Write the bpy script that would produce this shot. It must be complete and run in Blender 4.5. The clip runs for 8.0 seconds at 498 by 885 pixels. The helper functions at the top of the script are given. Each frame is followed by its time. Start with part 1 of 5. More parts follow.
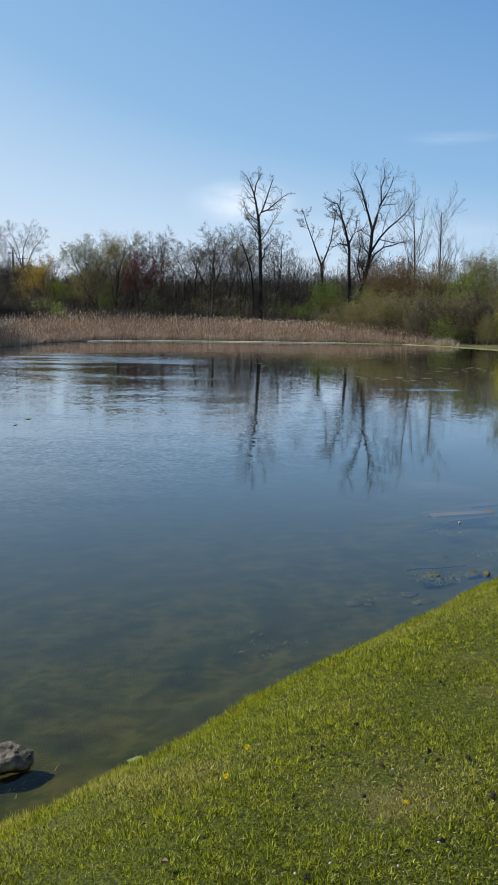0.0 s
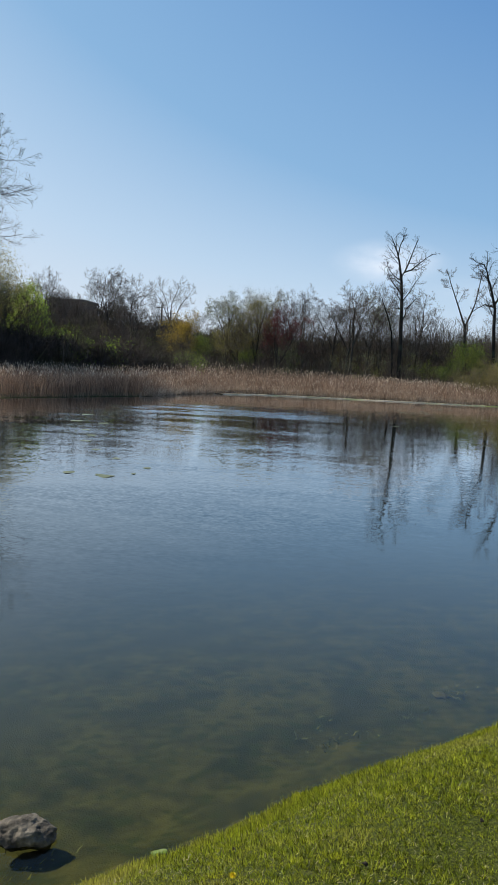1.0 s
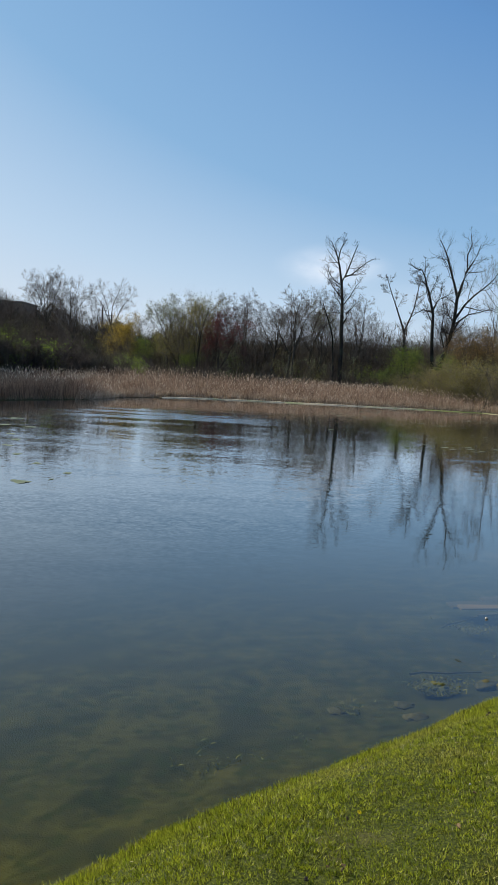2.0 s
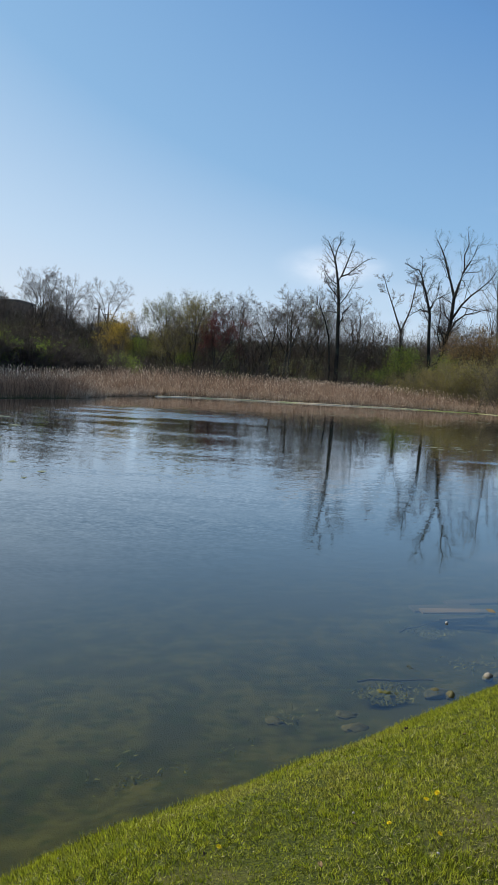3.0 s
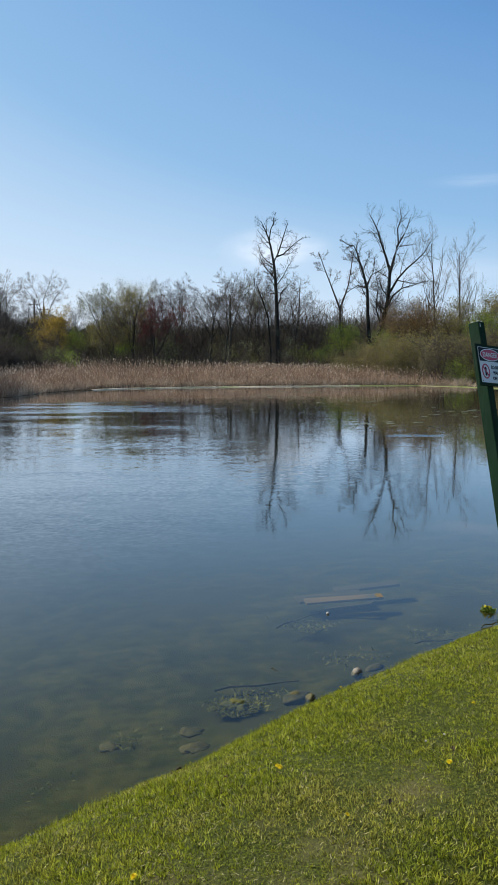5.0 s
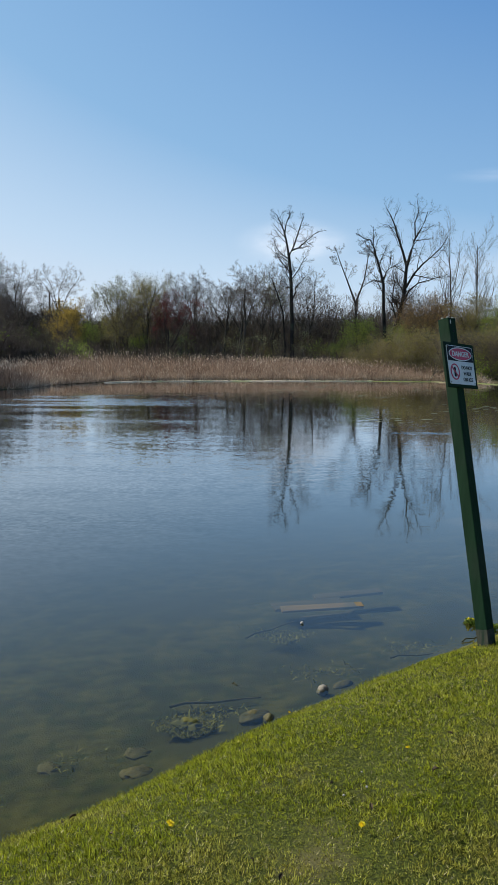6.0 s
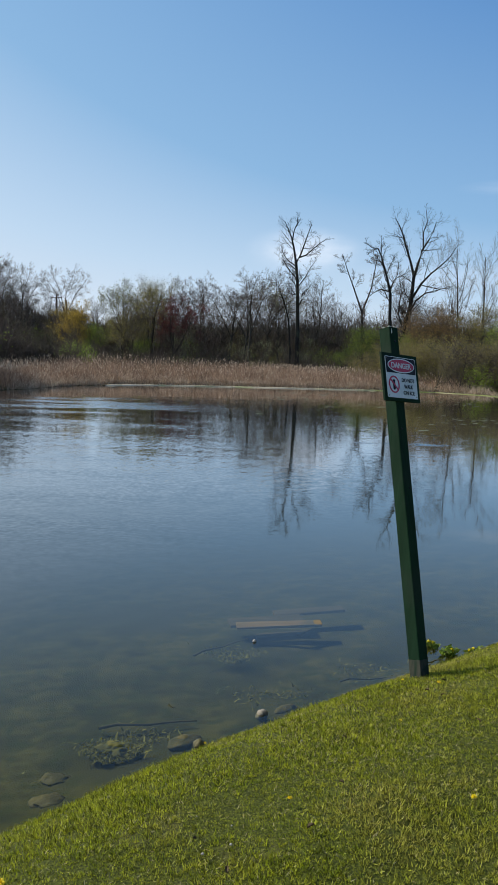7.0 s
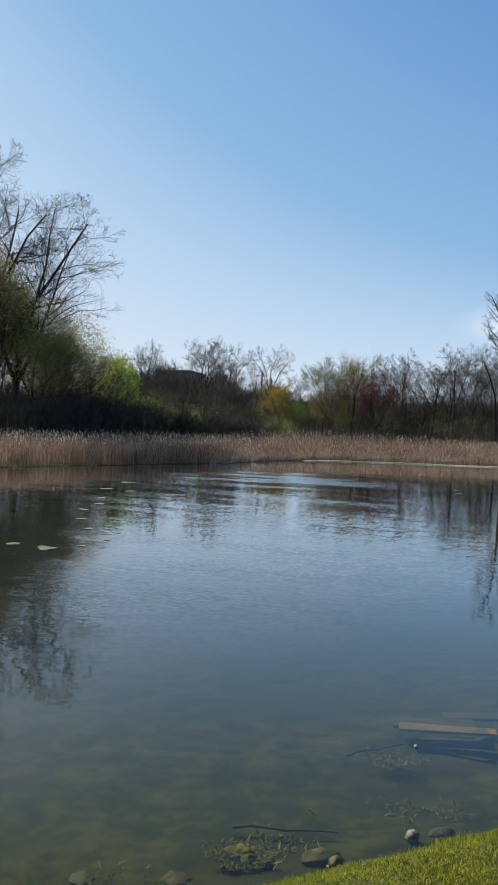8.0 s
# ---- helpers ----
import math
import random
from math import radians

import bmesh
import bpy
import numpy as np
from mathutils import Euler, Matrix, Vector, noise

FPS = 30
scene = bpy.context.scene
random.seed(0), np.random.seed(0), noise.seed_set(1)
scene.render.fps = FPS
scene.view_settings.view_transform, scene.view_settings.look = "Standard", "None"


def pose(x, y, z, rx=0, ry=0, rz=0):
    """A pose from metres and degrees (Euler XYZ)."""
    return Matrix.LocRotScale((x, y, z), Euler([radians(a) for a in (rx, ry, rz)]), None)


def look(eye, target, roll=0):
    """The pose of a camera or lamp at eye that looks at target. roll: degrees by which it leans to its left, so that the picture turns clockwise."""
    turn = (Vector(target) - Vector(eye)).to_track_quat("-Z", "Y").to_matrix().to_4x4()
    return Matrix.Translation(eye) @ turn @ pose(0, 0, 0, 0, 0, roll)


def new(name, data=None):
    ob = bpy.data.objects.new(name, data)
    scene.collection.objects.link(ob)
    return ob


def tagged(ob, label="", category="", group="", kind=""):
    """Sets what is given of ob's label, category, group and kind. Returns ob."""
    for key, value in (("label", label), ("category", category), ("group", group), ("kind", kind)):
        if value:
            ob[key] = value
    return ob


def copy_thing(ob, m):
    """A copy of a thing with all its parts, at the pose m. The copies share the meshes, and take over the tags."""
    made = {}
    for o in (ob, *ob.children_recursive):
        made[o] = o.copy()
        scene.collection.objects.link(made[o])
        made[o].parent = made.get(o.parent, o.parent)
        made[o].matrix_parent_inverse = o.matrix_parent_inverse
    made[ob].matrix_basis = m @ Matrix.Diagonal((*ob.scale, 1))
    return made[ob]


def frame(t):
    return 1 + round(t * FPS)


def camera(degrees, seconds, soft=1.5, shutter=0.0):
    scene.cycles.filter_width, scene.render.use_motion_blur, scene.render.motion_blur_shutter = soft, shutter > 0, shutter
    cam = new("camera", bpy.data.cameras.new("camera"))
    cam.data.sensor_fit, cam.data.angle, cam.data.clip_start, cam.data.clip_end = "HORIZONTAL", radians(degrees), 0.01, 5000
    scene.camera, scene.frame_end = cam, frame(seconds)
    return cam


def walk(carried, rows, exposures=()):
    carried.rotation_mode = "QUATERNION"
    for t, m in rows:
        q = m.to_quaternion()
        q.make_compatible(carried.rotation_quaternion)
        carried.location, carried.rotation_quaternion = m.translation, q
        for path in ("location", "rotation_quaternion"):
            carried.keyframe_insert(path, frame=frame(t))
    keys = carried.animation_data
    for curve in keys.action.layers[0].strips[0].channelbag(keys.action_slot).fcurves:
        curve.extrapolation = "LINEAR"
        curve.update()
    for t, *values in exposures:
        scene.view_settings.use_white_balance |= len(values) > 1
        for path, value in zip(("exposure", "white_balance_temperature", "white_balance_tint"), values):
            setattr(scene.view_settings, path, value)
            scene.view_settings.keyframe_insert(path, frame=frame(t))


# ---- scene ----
cam = camera(35.5, 8.0)
PATH = [
    (0, (-0.164, -1.463, 2.579), (-0.038, 0.507, 2.255), 1.2),
    (0.2, (-0.077, -1.403, 2.585), (0.044, 0.568, 2.271), 1.7),
    (0.5, (0.062, -1.306, 2.588), (0.094, 0.672, 2.298), 2.7),
    (0.7, (0.148, -1.241, 2.608), (0.004, 0.737, 2.35), 3.2),
    (0.8, (0.193, -1.207, 2.618), (-0.006, 0.769, 2.383), 3.2),
    (1, (0.283, -1.14, 2.635), (0.058, 0.838, 2.439), 3.1),
    (1.2, (0.368, -1.026, 2.631), (0.15, 0.953, 2.439), 3.3),
    (1.5, (0.498, -0.856, 2.623), (0.366, 1.131, 2.441), 4.3),
    (1.7, (0.597, -0.786, 2.621), (0.514, 1.205, 2.444), 3.3),
    (2.8, (1.146, -0.428, 2.598), (1.043, 1.56, 2.414), 3.1),
    (3, (1.246, -0.369, 2.594), (1.161, 1.621, 2.415), 3.5),
    (3.5, (1.516, -0.231, 2.592), (1.428, 1.759, 2.411), 3.5),
    (4, (1.764, -0.069, 2.613), (1.641, 1.921, 2.449), 4.0),
    (4.2, (1.859, -0.003, 2.609), (1.759, 1.988, 2.449), 3.8),
    (5.3, (2.373, 0.381, 2.6), (2.421, 2.367, 2.368), -0.9),
    (5.5, (2.462, 0.434, 2.609), (2.467, 2.42, 2.375), -1.5),
    (6, (2.668, 0.679, 2.622), (2.659, 2.666, 2.393), 0.4),
    (6.5, (2.9, 0.828, 2.622), (2.89, 2.816, 2.403), 1.4),
    (7, (3.145, 0.964, 2.637), (3.12, 2.952, 2.423), 1.8),
    (7.3, (3.255, 1.114, 2.64), (3.217, 3.104, 2.448), 2.4),
    (7.5, (3.325, 1.207, 2.64), (3.239, 3.201, 2.514), 2.6),
    (7.7, (3.39, 1.251, 2.646), (3.179, 3.238, 2.551), 2.6),
    (7.8, (3.422, 1.27, 2.648), (3.107, 3.243, 2.569), 2.4),
    (7.9, (3.451, 1.286, 2.651), (3.025, 3.239, 2.594), 2.3),
    (8, (3.48, 1.299, 2.652), (2.939, 3.224, 2.615), 2.2),
]
# the camera's own metering on the way
METER = [(0.0, 0.0), (0.5, 0.0), (1.0, -0.09), (1.5, -0.14), (2.2, -0.09), (3.0, -0.05), (4.0, -0.04), (5.0, 0.06), (5.5, 0.10), (6.0, -0.03), (6.5, -0.05),
         (8.0, -0.05)]
walk(cam, [(t, look(eye, target, roll)) for t, eye, target, roll in PATH], METER)
SKY_STRENGTH, SKY_SATURATION, SKY_HAZE, SUN_STRENGTH, RIPPLE, WAVES = 0.13, 1.15, 0.93, 5.0, 0.10, 0.24

# ---- world and sun ----
SUN_AZ, SUN_EL = 66.0, 38.0           # degrees left of +y, degrees above the horizon
sun_dir = Vector((-math.sin(radians(SUN_AZ)) * math.cos(radians(SUN_EL)),
                  math.cos(radians(SUN_AZ)) * math.cos(radians(SUN_EL)), math.sin(radians(SUN_EL))))
world = bpy.data.worlds.new("sky")
scene.world = world
world.use_nodes = True
wn, wl = world.node_tree.nodes, world.node_tree.links
wn.clear()
sky = wn.new("ShaderNodeTexSky")
sky.sky_type, sky.sun_disc = "NISHITA", False
sky.sun_elevation, sky.sun_rotation = radians(SUN_EL), radians(-SUN_AZ)
sky.air_density, sky.dust_density, sky.ozone_density = 1.0, 0.25, 1.0
# two thin wisps of cloud over the far wood
tc = wn.new("ShaderNodeTexCoord")
cloud_sum = None
for cx, cy, cz, sx, sz, amount in ((0.050, 0.989, 0.136, 0.055, 0.022, 0.75), (0.290, 0.934, 0.208, 0.05, 0.007, 0.16),
                                   (0.225, 0.965, 0.105, 0.12, 0.016, 0.22)):
    sub = wn.new("ShaderNodeVectorMath"); sub.operation = "SUBTRACT"
    sub.inputs[1].default_value = (cx, cy, cz)
    wl.new(tc.outputs["Generated"], sub.inputs[0])
    mul = wn.new("ShaderNodeVectorMath"); mul.operation = "MULTIPLY"
    mul.inputs[1].default_value = (1 / sx, 4.0, 1 / sz)
    wl.new(sub.outputs[0], mul.inputs[0])
    noi = wn.new("ShaderNodeTexNoise"); noi.inputs["Scale"].default_value = 1.6
    noi.inputs["Detail"].default_value = 5
    wl.new(mul.outputs[0], noi.inputs["Vector"])
    leng = wn.new("ShaderNodeVectorMath"); leng.operation = "LENGTH"
    wl.new(mul.outputs[0], leng.inputs[0])
    fall = wn.new("ShaderNodeMapRange")
    fall.interpolation_type = "SMOOTHSTEP"
    fall.inputs[1].default_value, fall.inputs[2].default_value = 0.1, 1.5
    fall.inputs[3].default_value, fall.inputs[4].default_value = amount, 0.0
    wl.new(leng.outputs["Value"], fall.inputs[0])
    mm = wn.new("ShaderNodeMath"); mm.operation = "MULTIPLY"
    wl.new(fall.outputs[0], mm.inputs[0]); wl.new(noi.outputs["Fac"], mm.inputs[1])
    if cloud_sum is None:
        cloud_sum = mm
    else:
        ad = wn.new("ShaderNodeMath"); ad.operation = "ADD"
        wl.new(cloud_sum.outputs[0], ad.inputs[0]); wl.new(mm.outputs[0], ad.inputs[1])
        cloud_sum = ad
deep = wn.new("ShaderNodeHueSaturation")
deep.inputs["Saturation"].default_value = SKY_SATURATION
wl.new(sky.outputs[0], deep.inputs["Color"])
# spring haze: pale at the horizon, thinning upwards
dirs = wn.new("ShaderNodeSeparateXYZ")
wl.new(tc.outputs["Generated"], dirs.inputs[0])
veil = wn.new("ShaderNodeValToRGB")
# away from the sun the blue is deeper
lean = wn.new("ShaderNodeMath"); lean.operation = "MULTIPLY_ADD"
lean.inputs[1].default_value, lean.inputs[2].default_value = 1.2, 1.02
wl.new(dirs.outputs["X"], lean.inputs[0])
rise = wn.new("ShaderNodeMath"); rise.operation = "MULTIPLY"
wl.new(lean.outputs[0], rise.inputs[0]); wl.new(dirs.outputs["Z"], rise.inputs[1])
wl.new(rise.outputs[0], veil.inputs[0])
stops = ((0.0, (6.0, 6.45, 7.2)), (0.10, (4.2, 5.5, 7.0)), (0.23, (2.15, 3.85, 6.0)), (0.50, (1.08, 2.5, 5.0)), (0.66, (0.55, 1.35, 3.0)), (0.9, (0.30, 0.80, 2.0)))
while len(veil.color_ramp.elements) < len(stops):
    veil.color_ramp.elements.new(0.5)
for el, (at, c) in zip(veil.color_ramp.elements, stops):
    el.position, el.color = at, (*c, 1)
hazy = wn.new("ShaderNodeMix"); hazy.data_type = "RGBA"
hazy.inputs["Factor"].default_value = SKY_HAZE
wl.new(deep.outputs[0], hazy.inputs["A"]); wl.new(veil.outputs[0], hazy.inputs["B"])
cmix = wn.new("ShaderNodeMix"); cmix.data_type = "RGBA"
wl.new(cloud_sum.outputs[0], cmix.inputs["Factor"])
wl.new(hazy.outputs["Result"], cmix.inputs["A"])
cmix.inputs["B"].default_value = (9.0, 9.2, 9.8, 1)
bg = wn.new("ShaderNodeBackground")
bg.inputs["Strength"].default_value = SKY_STRENGTH
wl.new(cmix.outputs["Result"], bg.inputs["Color"])
wo = wn.new("ShaderNodeOutputWorld")
wl.new(bg.outputs[0], wo.inputs["Surface"])

sun = new("sun", bpy.data.lights.new("sun", "SUN"))
sun.data.energy, sun.data.angle, sun.data.color = SUN_STRENGTH, radians(0.5), (1.0, 0.93, 0.82)
sun.matrix_world = look((0, 0, 40), Vector((0, 0, 40)) - sun_dir)


# ---- materials ----
def rgb(c):
    return (*c, 1.0)


class Nodes:
    """A node tree with short calls."""

    def __init__(self, name):
        self.mat = bpy.data.materials.new(name)
        self.mat.use_nodes = True
        self.n, self.l = self.mat.node_tree.nodes, self.mat.node_tree.links
        self.n.clear()
        self.out = self.n.new("ShaderNodeOutputMaterial")
        self.geo = self.n.new("ShaderNodeNewGeometry")

    def link(self, a, b):
        self.l.new(a, b)

    def noise(self, scale, detail=4.0, stretch=None, rough=0.55):
        src = self.geo.outputs["Position"]
        if stretch:
            m = self.n.new("ShaderNodeVectorMath"); m.operation = "MULTIPLY"
            m.inputs[1].default_value = stretch
            self.link(src, m.inputs[0])
            src = m.outputs[0]
        t = self.n.new("ShaderNodeTexNoise")
        t.inputs["Scale"].default_value, t.inputs["Detail"].default_value = scale, detail
        t.inputs["Roughness"].default_value = rough
        self.link(src, t.inputs["Vector"])
        return t.outputs["Fac"]

    def ramp(self, fac, lo, hi, a=0.0, b=1.0):
        r = self.n.new("ShaderNodeMapRange")
        r.interpolation_type = "SMOOTHSTEP"
        for i, v in ((1, lo), (2, hi), (3, a), (4, b)):
            r.inputs[i].default_value = v
        self.link(fac, r.inputs[0])
        return r.outputs[0]

    def mix(self, fac, a, b):
        m = self.n.new("ShaderNodeMix"); m.data_type = "RGBA"
        for sock, v in ((m.inputs["A"], a), (m.inputs["B"], b)):
            if isinstance(v, tuple):
                sock.default_value = rgb(v)
            else:
                self.link(v, sock)
        if isinstance(fac, float):
            m.inputs["Factor"].default_value = fac
        else:
            self.link(fac, m.inputs["Factor"])
        return m.outputs["Result"]

    def math(self, op, a, b):
        m = self.n.new("ShaderNodeMath"); m.operation = op
        for i, v in ((0, a), (1, b)):
            if isinstance(v, (int, float)):
                m.inputs[i].default_value = v
            else:
                self.link(v, m.inputs[i])
        return m.outputs[0]

    def bump(self, height, strength, distance):
        b = self.n.new("ShaderNodeBump")
        b.inputs["Strength"].default_value, b.inputs["Distance"].default_value = strength, distance
        self.link(height, b.inputs["Height"])
        return b.outputs["Normal"]

    def vary(self, colour, source, low, high):
        """The colour, brighter or darker by a random value of each piece."""
        rnd = self.geo.outputs["Random Per Island"] if source == "island" else self.info().outputs["Random"]
        h = self.n.new("ShaderNodeHueSaturation")
        self.link(self.ramp(rnd, 0.0, 1.0, low, high), h.inputs["Value"])
        self.link(colour, h.inputs["Color"])
        return h.outputs[0]

    def info(self):
        return self.n.new("ShaderNodeObjectInfo")

    def finish(self, colour, rough=0.8, normal=None, translucent=0.0, metal=0.0, spec=0.5):
        p = self.n.new("ShaderNodeBsdfPrincipled")
        self.link(colour, p.inputs["Base Color"])
        if isinstance(rough, float):
            p.inputs["Roughness"].default_value = rough
        else:
            self.link(rough, p.inputs["Roughness"])
        p.inputs["Metallic"].default_value = metal
        p.inputs["Specular IOR Level"].default_value = spec
        if normal is not None:
            self.link(normal, p.inputs["Normal"])
        last = p.outputs[0]
        if translucent:
            t = self.n.new("ShaderNodeBsdfTranslucent")
            self.link(colour, t.inputs["Color"])
            m = self.n.new("ShaderNodeMixShader")
            m.inputs[0].default_value = translucent
            self.link(last, m.inputs[1]); self.link(t.outputs[0], m.inputs[2])
            last = m.outputs[0]
        self.link(last, self.out.inputs["Surface"])
        return self.mat


def surface(name, c1, c2, scale, c3=None, scale3=1.0, rough=0.8, bump=0.0, bump_scale=None, depth=0.01, random_by="",
            low=0.7, high=1.3, translucent=0.0, stretch=None, spec=0.4):
    """A matt surface: grain between c1 and c2, larger stains of c3, relief, and a random value for each piece."""
    k = Nodes(name)
    col = k.mix(k.ramp(k.noise(scale, 5, stretch), 0.3, 0.7), c1, c2)
    if c3:
        col = k.mix(k.ramp(k.noise(scale3, 4), 0.48, 0.68), col, c3)
    if random_by:
        col = k.vary(col, random_by, low, high)
    nrm = k.bump(k.noise(bump_scale or scale, 6, stretch), bump, depth) if bump else None
    return k.finish(col, rough, nrm, translucent, 0.0, spec)


bark = surface("bark", (0.036, 0.031, 0.026), (0.074, 0.063, 0.053), 6.0, (0.07, 0.065, 0.055), 1.1, 0.95, 0.7, 14.0, 0.03, stretch=(1, 1, 0.25))
bark_dark = surface("bark_dark", (0.014, 0.012, 0.011), (0.030, 0.026, 0.022), 6.0, (0.045, 0.05, 0.035), 0.9, 0.95, 0.7, 14.0, 0.03, stretch=(1, 1, 0.25))
twig_grey = surface("twig_grey", (0.11, 0.094, 0.082), (0.18, 0.155, 0.135), 3.0, random_by="island", low=0.7, high=1.25, rough=0.9)
twig_dark = surface("twig_dark", (0.024, 0.020, 0.018), (0.050, 0.042, 0.036), 3.0, random_by="island", low=0.7, high=1.25, rough=0.95)
twig_brown = surface("twig_brown", (0.066, 0.051, 0.043), (0.132, 0.103, 0.083), 2.0, (0.12, 0.112, 0.062), 0.35, random_by="island", low=0.55, high=1.3, rough=0.95)
twig_olive = surface("twig_olive", (0.17, 0.15, 0.095), (0.26, 0.23, 0.145), 2.0, (0.14, 0.10, 0.07), 0.35, random_by="island", low=0.6, high=1.3, rough=0.95)
leaf_fresh = surface("leaf_fresh", (0.16, 0.24, 0.03), (0.27, 0.33, 0.05), 1.5, random_by="island", low=0.6, high=1.35, translucent=0.45, rough=0.6)
leaf_lime = surface("leaf_lime", (0.30, 0.44, 0.04), (0.42, 0.56, 0.08), 1.5, random_by="island", low=0.65, high=1.3, translucent=0.6, rough=0.6)
leaf_yellow = surface("leaf_yellow", (0.34, 0.25, 0.04), (0.47, 0.33, 0.06), 1.5, random_by="island", low=0.6, high=1.3, translucent=0.45, rough=0.6)
leaf_gold = surface("leaf_gold", (0.21, 0.135, 0.055), (0.30, 0.20, 0.08), 1.5, random_by="island", low=0.6, high=1.3, translucent=0.55, rough=0.7)
leaf_olive = surface("leaf_olive", (0.20, 0.18, 0.055), (0.30, 0.26, 0.085), 1.5, random_by="island", low=0.6, high=1.3, translucent=0.5, rough=0.7)
leaf_willow = surface("leaf_willow", (0.36, 0.36, 0.04), (0.48, 0.46, 0.07), 1.5, random_by="island", low=0.65, high=1.3, translucent=0.5, rough=0.6)
leaf_bud = surface("leaf_bud", (0.34, 0.31, 0.11), (0.48, 0.42, 0.17), 1.5, random_by="island", low=0.6, high=1.3, translucent=0.6, rough=0.7)
leaf_red = surface("leaf_red", (0.12, 0.034, 0.034), (0.22, 0.066, 0.06), 1.5, random_by="island", low=0.6, high=1.3, translucent=0.35, rough=0.7)
leaf_pale = surface("leaf_pale", (0.25, 0.27, 0.14), (0.34, 0.36, 0.19), 1.5, random_by="island", low=0.7, high=1.25, translucent=0.45, rough=0.7)
needles = surface("needles", (0.02, 0.035, 0.015), (0.05, 0.07, 0.03), 3.0, random_by="island", low=0.6, high=1.3, rough=0.7)
reed_straw = surface("reed_straw", (0.33, 0.222, 0.150), (0.46, 0.328, 0.232), 0.8, (0.24, 0.155, 0.105), 0.6, random_by="island", low=0.4, high=1.4, translucent=0.35, rough=0.75)
reed_pale = surface("reed_pale", (0.54, 0.42, 0.30), (0.70, 0.57, 0.43), 0.8, random_by="island", low=0.55, high=1.2, translucent=0.25, rough=0.75)
grass_blade = surface("grass_blade", (0.185, 0.225, 0.010), (0.42, 0.43, 0.030), 19.0, (0.40, 0.375, 0.065), 1.3, random_by="island", low=0.18, high=1.7, translucent=0.4, rough=0.45, spec=0.4)
grass_straw = surface("grass_straw", (0.36, 0.31, 0.12), (0.52, 0.46, 0.22), 3.0, random_by="island", low=0.5, high=1.2, translucent=0.3, rough=0.6)
stone = surface("stone", (0.055, 0.046, 0.034), (0.24, 0.205, 0.15), 11.0, (0.035, 0.03, 0.024), 4.0, 0.9, 0.9, 22.0, 0.03)
stone_pale = surface("stone_pale", (0.13, 0.11, 0.08), (0.30, 0.27, 0.21), 14.0, (0.07, 0.06, 0.045), 9.0, 0.9, 0.9, 30.0, 0.02)
stone_wet = surface("stone_wet", (0.045, 0.040, 0.010), (0.105, 0.088, 0.026), 8.0, (0.06, 0.06, 0.014), 3.0, 0.7, 0.8, 18.0, 0.02)
weed_green = surface("weed_green", (0.15, 0.155, 0.035), (0.29, 0.27, 0.065), 10.0, random_by="island", low=0.6, high=1.3, translucent=0.3)
board_wood = surface("board_wood", (0.20, 0.13, 0.055), (0.29, 0.19, 0.09), 5.0, (0.13, 0.105, 0.055), 2.0, 0.8, 0.5, 20.0, 0.008, stretch=(0.25, 2.0, 1.0))
# silted boards; the murky water's dimming over them is put into this darker colour
board_silt_murk = surface("board_silt_murk", (0.075, 0.060, 0.028), (0.13, 0.10, 0.05), 5.0, (0.05, 0.045, 0.02), 2.0, 0.9, 0.5, 20.0, 0.008, stretch=(0.25, 2.0, 1.0))
post_paint = surface("post_paint", (0.0045, 0.022, 0.009), (0.008, 0.032, 0.014), 9.0, (0.012, 0.028, 0.016), 3.0, 0.75, 0.5, 30.0, 0.006, stretch=(1.5, 1.5, 0.12), spec=0.12)
post_bare = surface("post_bare", (0.006, 0.024, 0.011), (0.045, 0.045, 0.032), 26.0, (0.005, 0.023, 0.010), 14.0, 0.8, 0.5, 30.0, 0.006, stretch=(1.5, 1.5, 0.1))
sign_white = surface("sign_white", (0.70, 0.69, 0.68), (0.80, 0.79, 0.78), 14.0, (0.62, 0.62, 0.60), 5.0, 0.4)
sign_black = surface("sign_black", (0.010, 0.010, 0.016), (0.020, 0.020, 0.028), 14.0, rough=0.6, spec=0.2)
sign_red = surface("sign_red", (0.50, 0.025, 0.07), (0.58, 0.04, 0.09), 14.0, rough=0.4)
dropping = surface("dropping", (0.36, 0.38, 0.32), (0.58, 0.60, 0.54), 40.0, rough=0.8, bump=0.4, depth=0.004)
petal = surface("petal", (0.80, 0.62, 0.01), (0.92, 0.76, 0.02), 60.0, random_by="island", low=0.8, high=1.15, translucent=0.25, rough=0.6)
dead_leaf = surface("dead_leaf", (0.055, 0.035, 0.014), (0.13, 0.085, 0.036), 30.0, random_by="object", low=0.5, high=1.5, rough=0.8)
clod = surface("clod", (0.012, 0.009, 0.006), (0.035, 0.027, 0.018), 60.0, rough=0.95, bump=0.8, depth=0.004)
chalk = surface("chalk", (0.30, 0.28, 0.23), (0.48, 0.45, 0.39), 40.0, random_by="object", low=0.8, high=1.1, rough=0.8)
pad_green = surface("pad_green", (0.12, 0.20, 0.02), (0.20, 0.28, 0.04), 20.0, (0.25, 0.26, 0.09), 8.0, 0.45)
pad_pale = surface("pad_pale", (0.13, 0.15, 0.06), (0.20, 0.22, 0.10), 3.0, (0.11, 0.13, 0.05), 1.2, 0.5)
scum = surface("scum", (0.12, 0.15, 0.035), (0.20, 0.22, 0.07), 1.2, (0.30, 0.27, 0.15), 0.25, 0.8, 0.3, 6.0, 0.02)
sand_pale = surface("sand_pale", (0.52, 0.43, 0.28), (0.68, 0.58, 0.40), 0.9, (0.36, 0.36, 0.18), 0.3, 0.85, 0.3, 4.0, 0.03)
